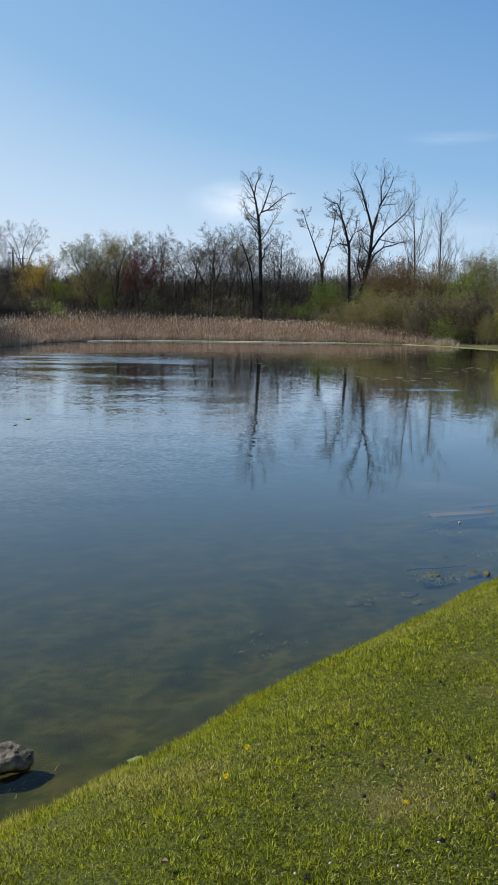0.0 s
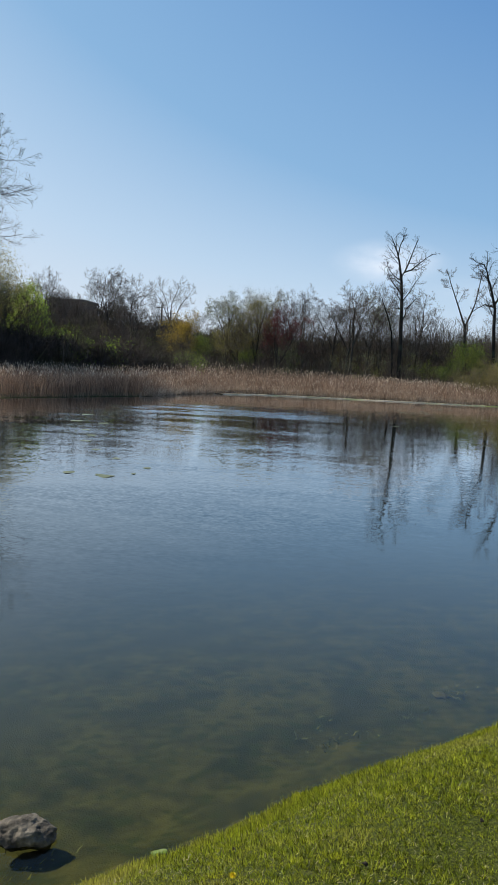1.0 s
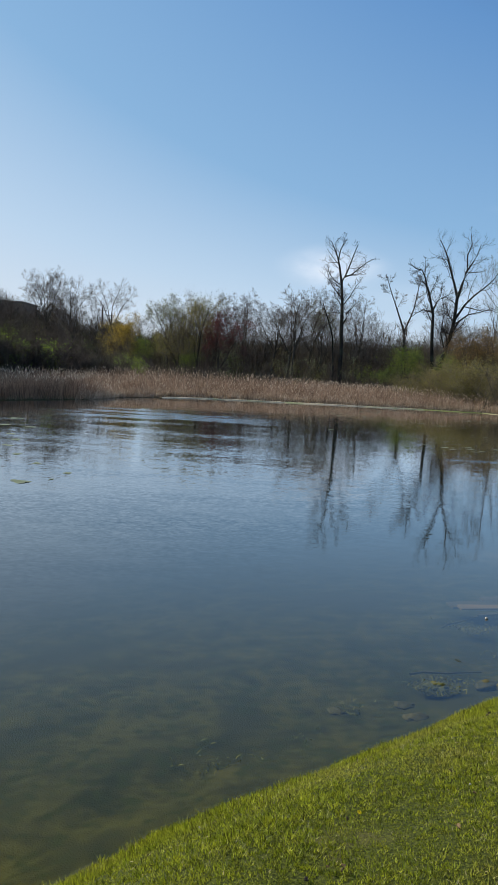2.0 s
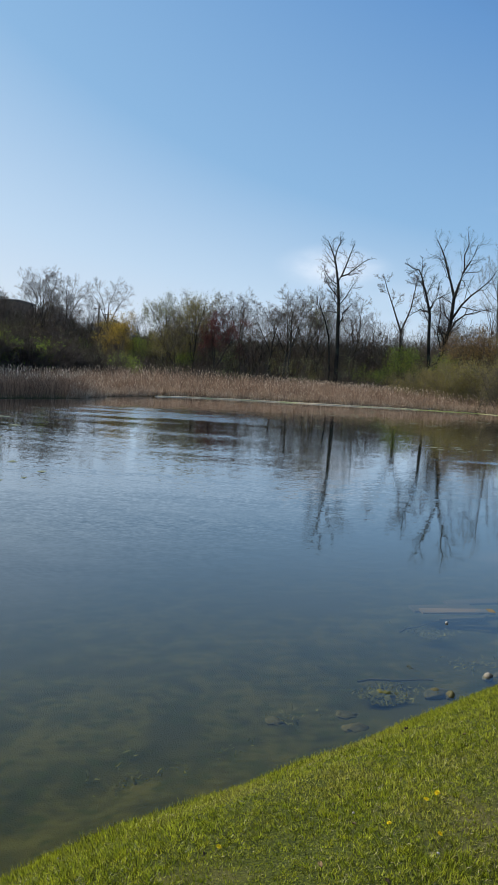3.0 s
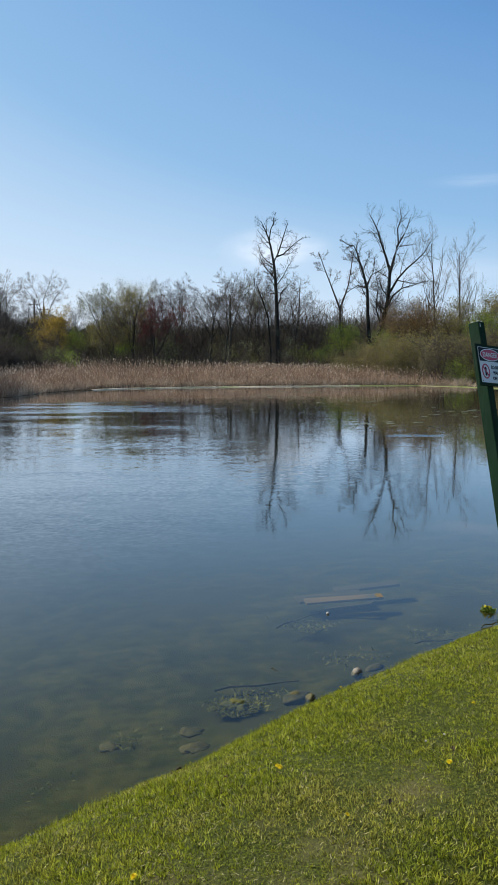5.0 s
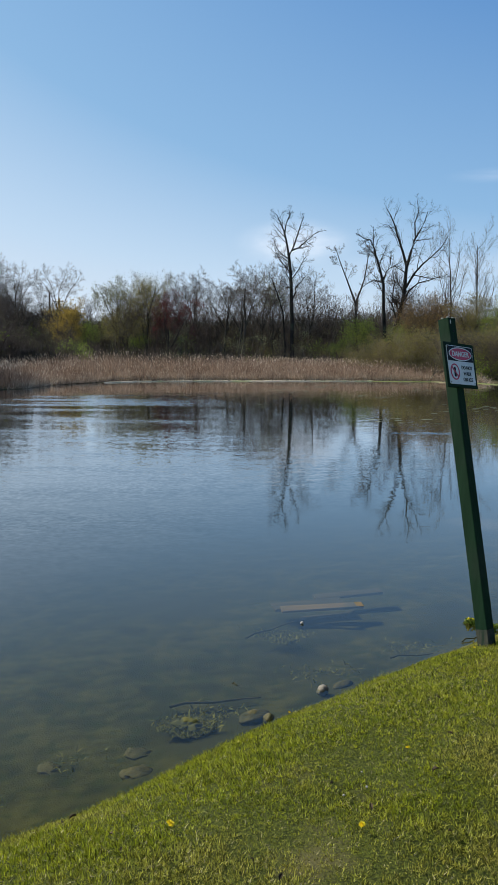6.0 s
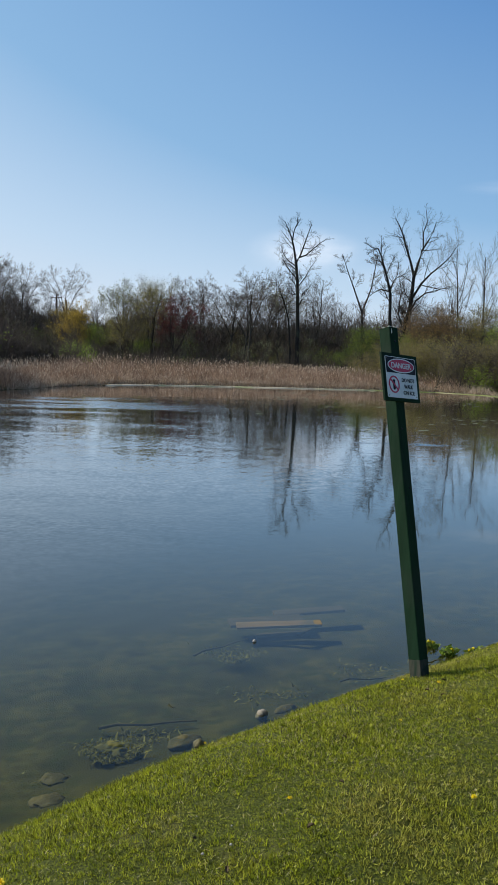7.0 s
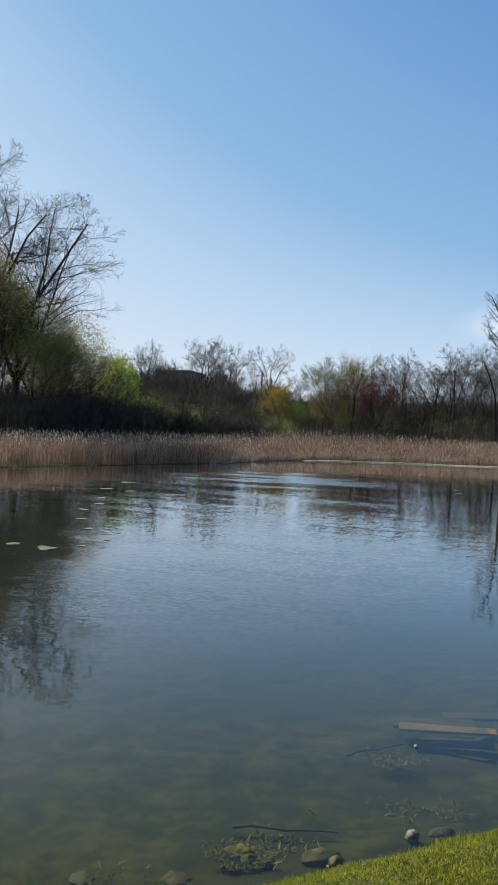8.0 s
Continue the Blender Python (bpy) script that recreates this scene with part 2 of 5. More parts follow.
concrete = surface("concrete", (0.17, 0.13, 0.11), (0.23, 0.18, 0.15), 0.8, (0.14, 0.11, 0.10), 0.15, 0.9)
roof_dark = surface("roof_dark", (0.11, 0.10, 0.092), (0.16, 0.145, 0.135), 0.8, rough=0.9)
pole_wood = surface("pole_wood", (0.09, 0.075, 0.06), (0.15, 0.125, 0.10), 5.0, rough=0.9)
glass_dark = surface("glass_dark", (0.02, 0.022, 0.025), (0.035, 0.038, 0.042), 1.0, rough=0.1)


def ground_material():
    k = Nodes("ground_soil")
    sep = k.n.new("ShaderNodeSeparateXYZ")
    k.link(k.geo.outputs["Position"], sep.inputs[0])
    turf = k.mix(k.ramp(k.noise(110.0, 4), 0.38, 0.66), (0.026, 0.034, 0.004), (0.10, 0.115, 0.014))
    turf = k.mix(k.ramp(k.noise(1.6, 5), 0.55, 0.72), turf, (0.12, 0.105, 0.04))
    marsh = k.mix(k.ramp(k.noise(0.4, 5), 0.3, 0.7), (0.10, 0.085, 0.045), (0.16, 0.14, 0.07))
    meadow = k.mix(k.ramp(k.noise(0.12, 5), 0.35, 0.65), (0.10, 0.15, 0.025), (0.15, 0.19, 0.04))
    marsh = k.mix(k.ramp(sep.outputs["X"], 26.0, 30.0), marsh, meadow)
    land = k.mix(k.ramp(sep.outputs["Y"], 16.0, 34.0), turf, marsh)
    mud = k.mix(k.ramp(k.noise(2.6, 9, None, 0.76), 0.36, 0.66), (0.025, 0.030, 0.008), (0.094, 0.086, 0.020))
    mud = k.mix(k.ramp(k.noise(9.0, 6), 0.50, 0.64), mud, (0.036, 0.046, 0.008))
    mud = k.mix(k.ramp(k.noise(0.55, 3), 0.50, 0.70), mud, (0.045, 0.047, 0.022))
    col = k.mix(k.ramp(sep.outputs["Z"], 0.02, 0.10), mud, land)
    return k.finish(col, 0.95, k.bump(k.noise(70.0, 6), 0.8, 0.012), 0.0, 0.0, 0.2)


def water_material():
    k = Nodes("pond_water")
    sep = k.n.new("ShaderNodeSeparateXYZ")
    k.link(k.geo.outputs["Position"], sep.inputs[0])
    # metres from the near bank's brow; silt in the water hides the bed as it deepens
    off = k.math("ADD", k.math("MULTIPLY", sep.outputs["X"], -0.66), k.math("MULTIPLY", sep.outputs["Y"], 0.75))
    turbid = k.ramp(off, 2.4, 8.4, 0.04, 0.96)
    body = k.mix(k.ramp(k.noise(0.25, 3), 0.35, 0.65), (0.022, 0.027, 0.024), (0.029, 0.034, 0.028))
    breeze = k.ramp(k.noise(0.07, 3, (1.0, 2.2, 1.0)), 0.40, 0.62, 0.55, 1.0)
    breeze = k.math("MULTIPLY", breeze, k.ramp(sep.outputs["X"], 2.0, 10.0, 1.0, 0.75))
    breeze = k.math("MULTIPLY", breeze, k.ramp(off, 4.5, 12.0, 0.10, 1.0))
    # the breeze ruffles the left of the pond and the water under the far reeds
    cat = k.noise(0.20, 4, (0.7, 2.6, 1.0), 0.6)

    def gust(cx, cy, rx, ry):
        g = k.n.new("ShaderNodeVectorMath"); g.operation = "MULTIPLY_ADD"
        g.inputs[1].default_value, g.inputs[2].default_value = (1 / rx, 1 / ry, 0.0), (-cx / rx, -cy / ry, 0.0)
        k.link(k.geo.outputs["Position"], g.inputs[0])
        ln = k.n.new("ShaderNodeVectorMath"); ln.operation = "LENGTH"
        k.link(g.outputs[0], ln.inputs[0])
        return k.ramp(ln.outputs["Value"], 0.45, 1.3, 1.0, 0.0)

    ruffled = k.math("MAXIMUM", k.math("MULTIPLY", gust(-7.0, 28.0, 9.0, 22.0), 0.30), gust(-6.0, 42.0, 6.5, 7.0))
    ruffled = k.math("MULTIPLY", ruffled, k.ramp(cat, 0.42, 0.58, 0.10, 1.0))
    # one bright cat's-paw far out on the quiet side
    ruffled = k.math("MAXIMUM", ruffled, k.math("MULTIPLY", gust(8.2, 26.5, 1.7, 0.34), k.ramp(k.noise(2.2, 3, (0.5, 3.0, 1.0)), 0.44, 0.56)))

    def slopes(scale, stretch):
        """Two independent values round nought: the slopes of the wavelets across and along the view over the pond."""
        m = k.n.new("ShaderNodeVectorMath"); m.operation = "MULTIPLY"
        m.inputs[1].default_value = stretch
        k.link(k.geo.outputs["Position"], m.inputs[0])
        t = k.n.new("ShaderNodeTexNoise")
        t.inputs["Scale"].default_value, t.inputs["Detail"].default_value = scale, 2.0
        k.link(m.outputs[0], t.inputs["Vector"])
        c = k.n.new("ShaderNodeSeparateColor")
        k.link(t.outputs["Color"], c.inputs[0])
        return k.math("SUBTRACT", c.outputs[0], 0.5), k.math("SUBTRACT", c.outputs[1], 0.5)

    fx, fy = slopes(15.0, (0.8, 1.2, 1.0))
    lx, ly = slopes(3.6, (0.6, 1.3, 1.0))
    amp = k.math("ADD", k.math("MULTIPLY", breeze, RIPPLE), k.math("MULTIPLY", ruffled, WAVES))
    sx = k.math("MULTIPLY", k.math("MULTIPLY", k.math("ADD", fx, k.math("MULTIPLY", lx, 0.42)), amp), 0.5)
    # the wavelets' faces towards the lawn are the ones that show, their backs are hidden behind the crests
    sy = k.math("MULTIPLY", k.math("ADD", fy, k.math("MULTIPLY", ly, 0.42)), amp)
    sy = k.math("SUBTRACT", sy, k.math("ADD", k.math("MULTIPLY", ruffled, WAVES * 0.20), k.math("MULTIPLY", breeze, 0.008)))
    up = k.n.new("ShaderNodeCombineXYZ")
    k.link(sx, up.inputs[0]); k.link(sy, up.inputs[1]); up.inputs[2].default_value = 1.0
    unit_up = k.n.new("ShaderNodeVectorMath"); unit_up.operation = "NORMALIZE"
    k.link(up.outputs[0], unit_up.inputs[0])
    nrm = unit_up.outputs[0]
    fres = k.n.new("ShaderNodeFresnel"); fres.inputs["IOR"].default_value = 1.37
    k.link(nrm, fres.inputs["Normal"])
    gloss = k.math("MINIMUM", k.math("MAXIMUM", k.math("SUBTRACT", k.math("MULTIPLY", fres.outputs[0], 1.55), 0.056), 0.02), 0.97)
    gl = k.n.new("ShaderNodeBsdfGlossy"); gl.inputs["Roughness"].default_value = 0.02
    gl.inputs["Color"].default_value = (1, 1, 1, 1)
    k.link(nrm, gl.inputs["Normal"])
    tr = k.n.new("ShaderNodeBsdfTransparent"); tr.inputs["Color"].default_value = (0.72, 0.76, 0.52, 1)
    di = k.n.new("ShaderNodeBsdfDiffuse")
    k.link(body, di.inputs["Color"])
    m1 = k.n.new("ShaderNodeMixShader"); k.link(turbid, m1.inputs[0])
    k.link(tr.outputs[0], m1.inputs[1]); k.link(di.outputs[0], m1.inputs[2])
    m2 = k.n.new("ShaderNodeMixShader"); k.link(gloss, m2.inputs[0])
    k.link(m1.outputs[0], m2.inputs[1]); k.link(gl.outputs[0], m2.inputs[2])
    k.link(m2.outputs[0], k.out.inputs["Surface"])
    return k.mat


# ---- mesh helpers ----
def mesh_np(name, verts, faces):
    """A mesh from an array of places and one of faces with the same number of corners."""
    verts, faces = np.asarray(verts, np.float32).reshape(-1, 3), np.asarray(faces, np.int32)
    me = bpy.data.meshes.new(name)
    k = faces.shape[1]
    me.vertices.add(len(verts)); me.vertices.foreach_set("co", verts.ravel())
    me.loops.add(faces.size); me.loops.foreach_set("vertex_index", faces.ravel())
    me.polygons.add(len(faces))
    me.polygons.foreach_set("loop_start", np.arange(0, faces.size, k, dtype=np.int32))
    me.update(calc_edges=True)
    return me


def part(name, data, material, parent, label="", smooth=False, at=None):
    """One mesh under a thing or a part. data: a bmesh or a mesh."""
    if isinstance(data, bmesh.types.BMesh):
        me = bpy.data.meshes.new(name)
        data.to_mesh(me)
        data.free()
    else:
        me = data
    if not me.materials:
        me.materials.append(material)
    if smooth:
        me.polygons.foreach_set("use_smooth", [True] * len(me.polygons))
    ob = new(name, me)
    if parent is not None:
        ob.parent = parent
    if at is not None:
        ob.matrix_basis = at
    return tagged(ob, label)


def thing(name, label, category, group="", m=None):
    ob = new(name)
    ob.empty_display_size = 0.2
    if m is not None:
        ob.matrix_basis = m
    return tagged(ob, label, category, group)


def box(sx, sy, sz, bevel=0.0, at=(0, 0, 0)):
    bm = bmesh.new()
    bmesh.ops.create_cube(bm, size=1.0, matrix=Matrix.Translation(at) @ Matrix.Diagonal((sx, sy, sz, 1)))
    if bevel:
        bmesh.ops.bevel(bm, geom=bm.edges[:], offset=bevel, segments=2, affect="EDGES", profile=0.6)
    return bm


def boulder(rng, sx, sy, sz, rough=0.25, detail=3, flat=0.0):
    """An uneven stone, wider than high, with worn facets."""
    bm = bmesh.new()
    bmesh.ops.create_icosphere(bm, subdivisions=detail, radius=1.0)
    off = Vector((rng.uniform(0, 50), rng.uniform(0, 50), rng.uniform(0, 50)))
    for v in bm.verts:
        n = v.co.normalized()
        d = noise.noise(n * 1.2 + off) * rough * 1.4 + noise.noise(n * 3.1 + off) * rough * 0.7 + noise.noise(n * 8 + off) * rough * 0.25
        v.co = n * (1 + d)
        if flat:
            v.co.z = max(v.co.z, -flat)
        v.co = Vector((v.co.x * sx, v.co.y * sy, v.co.z * sz))
    return bm


class Tubes:
    """Gathers tapered tubes and turns them into one mesh."""

    def __init__(self):
        self.sets = {}

    def add(self, pts, radii, sides):
        self.sets.setdefault((len(pts), sides), []).append((pts, radii))

    def mesh(self, name):
        vs, fs, base = [], [], 0
        for (n, s), items in self.sets.items():
            p = np.array([i[0] for i in items], float)
            r = np.array([i[1] for i in items], float)
            t = np.gradient(p, axis=1)
            t /= np.linalg.norm(t, axis=2, keepdims=True) + 1e-9
            ref = np.where(np.abs(t[..., 2:3]) < 0.92, np.array([0.0, 0, 1]), np.array([1.0, 0, 0]))
            u = np.cross(t, ref)
            u /= np.linalg.norm(u, axis=2, keepdims=True) + 1e-9
            w = np.cross(t, u)
            a = np.arange(s) * 2 * np.pi / s
            v = p[:, :, None] + r[:, :, None, None] * (np.cos(a)[:, None] * u[:, :, None] + np.sin(a)[:, None] * w[:, :, None])
            b = len(items)
            k = np.arange(b)[:, None, None] * n * s + np.arange(n - 1)[None, :, None] * s
            i0, i1 = k + np.arange(s), k + (np.arange(s) + 1) % s
            f = np.stack([i0, i1, i1 + s, i0 + s], -1).reshape(-1, 4) + base
            vs.append(v.reshape(-1, 3)); fs.append(f)
            base += b * n * s
        return mesh_np(name, np.concatenate(vs), np.concatenate(fs))


def leaf_mesh(name, rng, centres, count, spread, size, droop=0.0):
    """Small bent leaves, two faces each, scattered round twig ends."""
    c = np.asarray(centres)[rng.integers(0, len(centres), count)] + rng.normal(0, spread, (count, 3))
    c[:, 2] -= droop * rng.random(count)
    a = rng.normal(size=(count, 3)); a /= np.linalg.norm(a, axis=1, keepdims=True)
    b = np.cross(a, rng.normal(size=(count, 3))); b /= np.linalg.norm(b, axis=1, keepdims=True)
    nrm = np.cross(a, b)
    s = size * rng.uniform(0.55, 1.3, (count, 1))
    v = np.stack([c - a * s, c + b * s * 0.5 - nrm * s * 0.15, c + a * s, c - b * s * 0.5 - nrm * s * 0.15], 1)
    k = np.arange(count)[:, None] * 4
    f = np.concatenate([k + [0, 1, 2], k + [0, 2, 3]])
    return mesh_np(name, v, f)


# ---- the lie of the land ----
NX, NY = -0.66, 0.7513                # from the lawn towards the water
UX, UY = 0.7513, 0.66                 # along the near bank
SHORE = 2.47                          # the waterline's distance along (NX, NY)
FAR_SHORE = [(-34, -8), (-28, 14), (-22.5, 30), (-20.2, 38.4), (-18.6, 43), (-16.2, 49), (-13.2, 55), (-12.6, 62),
             (-10.6, 67), (-8.0, 70.4), (-2, 72.6), (6.5, 74.4), (14, 75.6), (20, 75.4), (23.5, 71.5), (25.5, 66),
             (27.5, 58), (31, 48), (33, 38), (31.0, 30.6)]


def near_d(x, y):
    """How far a place lies towards the water from the lawn; the bank draws back a little past the post."""
    d, s = NX * x + NY * y, UX * x + UY * y
    return d + 0.16 * np.clip((s - 7.6) / 1.6, 0, 1) + 0.03 * np.sin(s * 1.9) + 0.02 * np.sin(s * 4.3 + 1) + 0.010 * np.sin(s * 9.7) + 0.008 * np.sin(s * 17.3 + 2) + 0.03 + 0.07 * np.clip((2.6 - s) / 1.2, 0, 1) - 0.06 * np.clip((s - 2.6) / 2.0, 0, 1)


def far_dist(x, y):
    """The distance to the far shoreline, and whether the place lies on the pond's side of it."""
    x, y = np.asarray(x, float), np.asarray(y, float)
    best, inside = np.full(x.shape, 1e9), np.zeros(x.shape, bool)
    for (ax, ay), (bx, by) in zip(FAR_SHORE, FAR_SHORE[1:]):
        ex, ey = bx - ax, by - ay
        t = np.clip(((x - ax) * ex + (y - ay) * ey) / (ex * ex + ey * ey), 0, 1)
        best = np.minimum(best, np.hypot(x - ax - t * ex, y - ay - t * ey))
    ring = FAR_SHORE + [(31, 28), (-36, -30)]
    for (ax, ay), (bx, by) in zip(ring, ring[1:] + ring[:1]):
        cross = (ay > y) != (by > y)
        inside ^= cross & (x < (bx - ax) * (y - ay) / (by - ay + 1e-12) + ax)
    return best, inside


def height(x, y):
    """The ground's height over the pond's surface."""
    x, y = np.asarray(x, float), np.asarray(y, float)
    d = near_d(x, y)
    far, inside = far_dist(x, y)
    bank = np.interp(d, [-40, -8, -1.5, 0.3, 0.6, 0.9, 1.2, 1.5, 1.8, 2.12, SHORE, 3.0, 4.5, 9, 20],
                     [2.2, 1.45, 1.14, 1.05, 1.01, 0.95, 0.865, 0.70, 0.49, 0.245, 0.0, -0.11, -0.22, -0.8, -1.5])
    bank = bank + 0.012 * np.sin(x * 3.1 + y * 1.3) * np.sin(y * 2.7 - x) + 0.008 * np.sin(x * 7.3 - y * 5.1)
    land = np.interp(far, [0, 1, 5, 30, 60, 140, 400, 1500], [0.0, 0.14, 0.3, 0.7, 2.2, 4.5, 7, 9])
    land = land + 7.0 * np.exp(-(((x + 56) / 30) ** 2 + ((y - 160) / 42) ** 2)) * np.clip(far / 40, 0, 1)
    land = land + 0.5 * np.sin(x * 0.05 + 1) * np.sin(y * 0.043) * np.clip(far / 60, 0, 1)
    bed = -np.interp(far, [0, 1, 4, 12], [0, 0.25, 0.8, 1.5])
    shore = np.where(inside, bed, land)
    on_lawn = d < SHORE
    out = np.where(inside, np.where(on_lawn, bank, np.maximum(bank, bed)), np.where(on_lawn & (far > 40), bank, shore))
    both = on_lawn & ~inside
    w = np.clip(far / 14, 0, 1)
    out = np.where(both, shore * (1 - w) + np.maximum(bank, shore) * w, out)
    return out


def steps(lo, hi, dense_lo, dense_hi, fine, growth=1.09, most=400.0):
    """Grid lines: close together in the dense stretch, wider and wider beyond."""
    mid = list(np.arange(dense_lo, dense_hi + fine / 2, fine))
    up, s = [], fine
    while (up[-1] if up else mid[-1]) < hi:
        s = min(s * growth, most)
        up.append((up[-1] if up else mid[-1]) + s)
    down, s = [], fine
    while (down[-1] if down else mid[0]) > lo:
        s = min(s * growth, most)
        down.append((down[-1] if down else mid[0]) - s)
    return np.array(down[::-1] + mid + up)


def build_ground():
    gx, gy = steps(-3000, 3000, -4.0, 9.0, 0.10), steps(-3000, 3000, -3.0, 9.5, 0.10)
    xx, yy = np.meshgrid(gx, gy)
    v = np.stack([xx, yy, height(xx, yy)], -1).reshape(-1, 3)
    n, m = len(gx), len(gy)
    i = (np.arange(m - 1)[:, None] * n + np.arange(n - 1)).reshape(-1, 1)
    me = mesh_np("ground", v, np.concatenate([i, i + 1, i + n + 1, i + n], 1))
    ob = part("ground", me, ground_material(), None, "sloping grass bank, pond bed and marshy land round the pond", True)
    tagged(ob, category="ground", kind="structure")


def build_water():
    bm = bmesh.new()
    ring = [(x * 1.0, y) for x, y in FAR_SHORE]
    ring = [(x + (1.5 if x > 22 else -1.5 if x < -11 else 0), y + (1.5 if y > 60 else 0)) for x, y in ring]
    ring += [(31.0, 27.0), (UX * 14 + NX * 2.0, UY * 14 + NY * 2.0), (UX * -12 + NX * 2.0, UY * -12 + NY * 2.0), (-36, -14)]
    bm.faces.new([bm.verts.new((x, y, 0.0)) for x, y in ring])
    bmesh.ops.triangulate(bm, faces=bm.faces[:])
    bmesh.ops.recalc_face_normals(bm, faces=bm.faces[:])
    if sum(f.normal.z for f in bm.faces) < 0:
        bmesh.ops.reverse_faces(bm, faces=bm.faces[:])
    ob = part("water", bm, water_material(), None, "still murky pond water with faint ripples reflecting sky and trees")
    tagged(ob, category="pond", kind="structure")
    ob.visible_shadow = False


build_ground()
build_water()


# ---- trees ----
def unit(v):
    return v / (np.linalg.norm(v) + 1e-9)


def wander(rng, p, d, length, segs, wob, up):
    """A crooked line from p."""
    pts, d = [np.array(p, float)], unit(np.array(d, float))
    for _ in range(segs):
        d = unit(d + rng.normal(0, wob, 3) + np.array([0, 0, up]))
        pts.append(pts[-1] + d * length / segs)
    return np.array(pts)


def aside(rng, t, angle):
    """A direction that leaves t by an angle, to a random side."""
    s = unit(np.cross(t, rng.normal(size=3)))
    return unit(np.cos(angle) * t + np.sin(angle) * s)


# each level: children, angle, length against the parent's, upward pull, crookedness, segments, sides, first child's place
ELM = [(9, 46, 0.55, 0.05, 0.15, 5, 4, 0.2), (6, 42, 0.56, 0.05, 0.18, 4, 3, 0.2), (5, 40, 0.60, 0.05, 0.2, 3, 3, 0.2),
       (3, 34, 0.62, 0.03, 0.2, 2, 3, 0.3), (0, 0, 0, 0, 0, 0, 0, 0)]
SLIM = [(16, 42, 0.42, 0.16, 0.10, 6, 4, 0.25), (7, 34, 0.48, 0.14, 0.12, 4, 3, 0.15), (5, 34, 0.55, 0.08, 0.15, 3, 3, 0.2),
        (2, 30, 0.55, 0.05, 0.2, 2, 3, 0.3), (0, 0, 0, 0, 0, 0, 0, 0)]
OLD = [(7, 48, 0.36, 0.08, 0.24, 6, 5, 0.45), (9, 48, 0.43, 0.09, 0.26, 6, 4, 0.15), (6, 44, 0.52, 0.07, 0.28, 4, 3, 0.15),
       (4, 40, 0.62, 0.04, 0.26, 3, 3, 0.2), (0, 0, 0, 0, 0, 0, 0, 0)]
GREAT = [(12, 50, 0.48, 0.05, 0.15, 6, 5, 0.2), (9, 50, 0.48, 0.02, 0.18, 4, 4, 0.18), (6, 45, 0.52, 0.03, 0.22, 3, 3, 0.15),
         (3, 42, 0.6, 0.02, 0.22, 3, 3, 0.2), (0, 0, 0, 0, 0, 0, 0, 0)]


def dress(rng, sets, tips, pts, r0, r1, level, cfg, sides=7, own=True):
    """Adds a stem or limb and all that grows from it."""
    n = len(pts)
    radii = r0 + (r1 - r0) * np.linspace(0, 1, n) ** 0.85
    if own:
        sets[min(level, 2)].add(pts, radii, sides)
    count, angle, ratio, up, wob, segs, csides, first = cfg[level]
    if not count:
        tips.append(pts[-1]); tips.append(pts[len(pts) // 2])
        return
    length = np.linalg.norm(np.diff(pts, axis=0), axis=1).sum()
    for i in range(count):
        u = first + (1 - first) * (i + rng.uniform(0.1, 0.9)) / count
        k = min(int(u * (n - 1)), n - 2)
        w = u * (n - 1) - k
        p, t = pts[k] * (1 - w) + pts[k + 1] * w, unit(pts[k + 1] - pts[k])
        here = r0 + (r1 - r0) * u ** 0.85
        cl = length * ratio * (1.15 - 0.65 * u) * rng.uniform(0.7, 1.25)
        cr = max(here * rng.uniform(0.34, 0.54), 0.0095 if cfg is OLD else 0.0060)
        cd = aside(rng, t, radians(angle) * rng.uniform(0.6, 1.3))
        if cd[2] < -0.15:
            cd[2] *= 0.3
        dress(rng, sets, tips, wander(rng, p, cd, cl, segs, wob, up), cr, max(cr * 0.3, 0.0035), level + 1, cfg, csides)


def tree_parts(rng, ob, stems, cfg, wood, twig, leaf=None, leaves=0, spread=0.35, size=0.12, droop=0.0):
    """Trunk, branches, twigs and leaves of a tree from the lines of its stems."""
    sets, tips = [Tubes(), Tubes(), Tubes()], []
    for i, (pts, r0, r1, level) in enumerate(stems):
        own = [Tubes()]
        pts = np.array(pts, float)
        if level == 3:                                   # the bole: nothing grows from it but a few shoots
            own[0].add(pts, r0 + (r1 - r0) * np.linspace(0, 1, len(pts)), 8)
        else:
            dress(rng, sets, tips, pts, r0, r1, level, cfg, 7, False)
            own[0].add(pts, r0 + (r1 - r0) * np.linspace(0, 1, len(pts)) ** 0.85, 7)
        part("trunk" if i == 0 else "limb", own[0].mesh("trunk" if i == 0 else "limb"), wood, ob, "", True)
    if sets[1].sets:
        tagged(part("branchwork", sets[1].mesh("branchwork"), wood, ob), kind="stuff")
    tagged(part("twigwork", sets[2].mesh("twigwork"), twig, ob), kind="stuff")
    if leaf is not None:
        tagged(part("crown", leaf_mesh("crown", rng, tips, leaves, spread, size, droop), leaf, ob), kind="stuff")
    return ob


def stem_line(rng, h, segs=7, wob=0.05, lean=(0, 0)):
    return wander(rng, (0, 0, -0.3), (lean[0], lean[1], 1), h, segs, wob, 0.04)


def stand(x, y, h_top, model_h, rng, sink=0.1):
    """A pose for a copy of a tree of height model_h, so that its top reaches h_top over the water."""
    g = float(height(x, y)) - sink
    s = (h_top - g) / model_h
    return pose(x, y, g, 0, 0, rng.uniform(0, 360)) @ Matrix.Diagonal((s * rng.uniform(0.85, 1.1), s * rng.uniform(0.85, 1.1), s, 1))


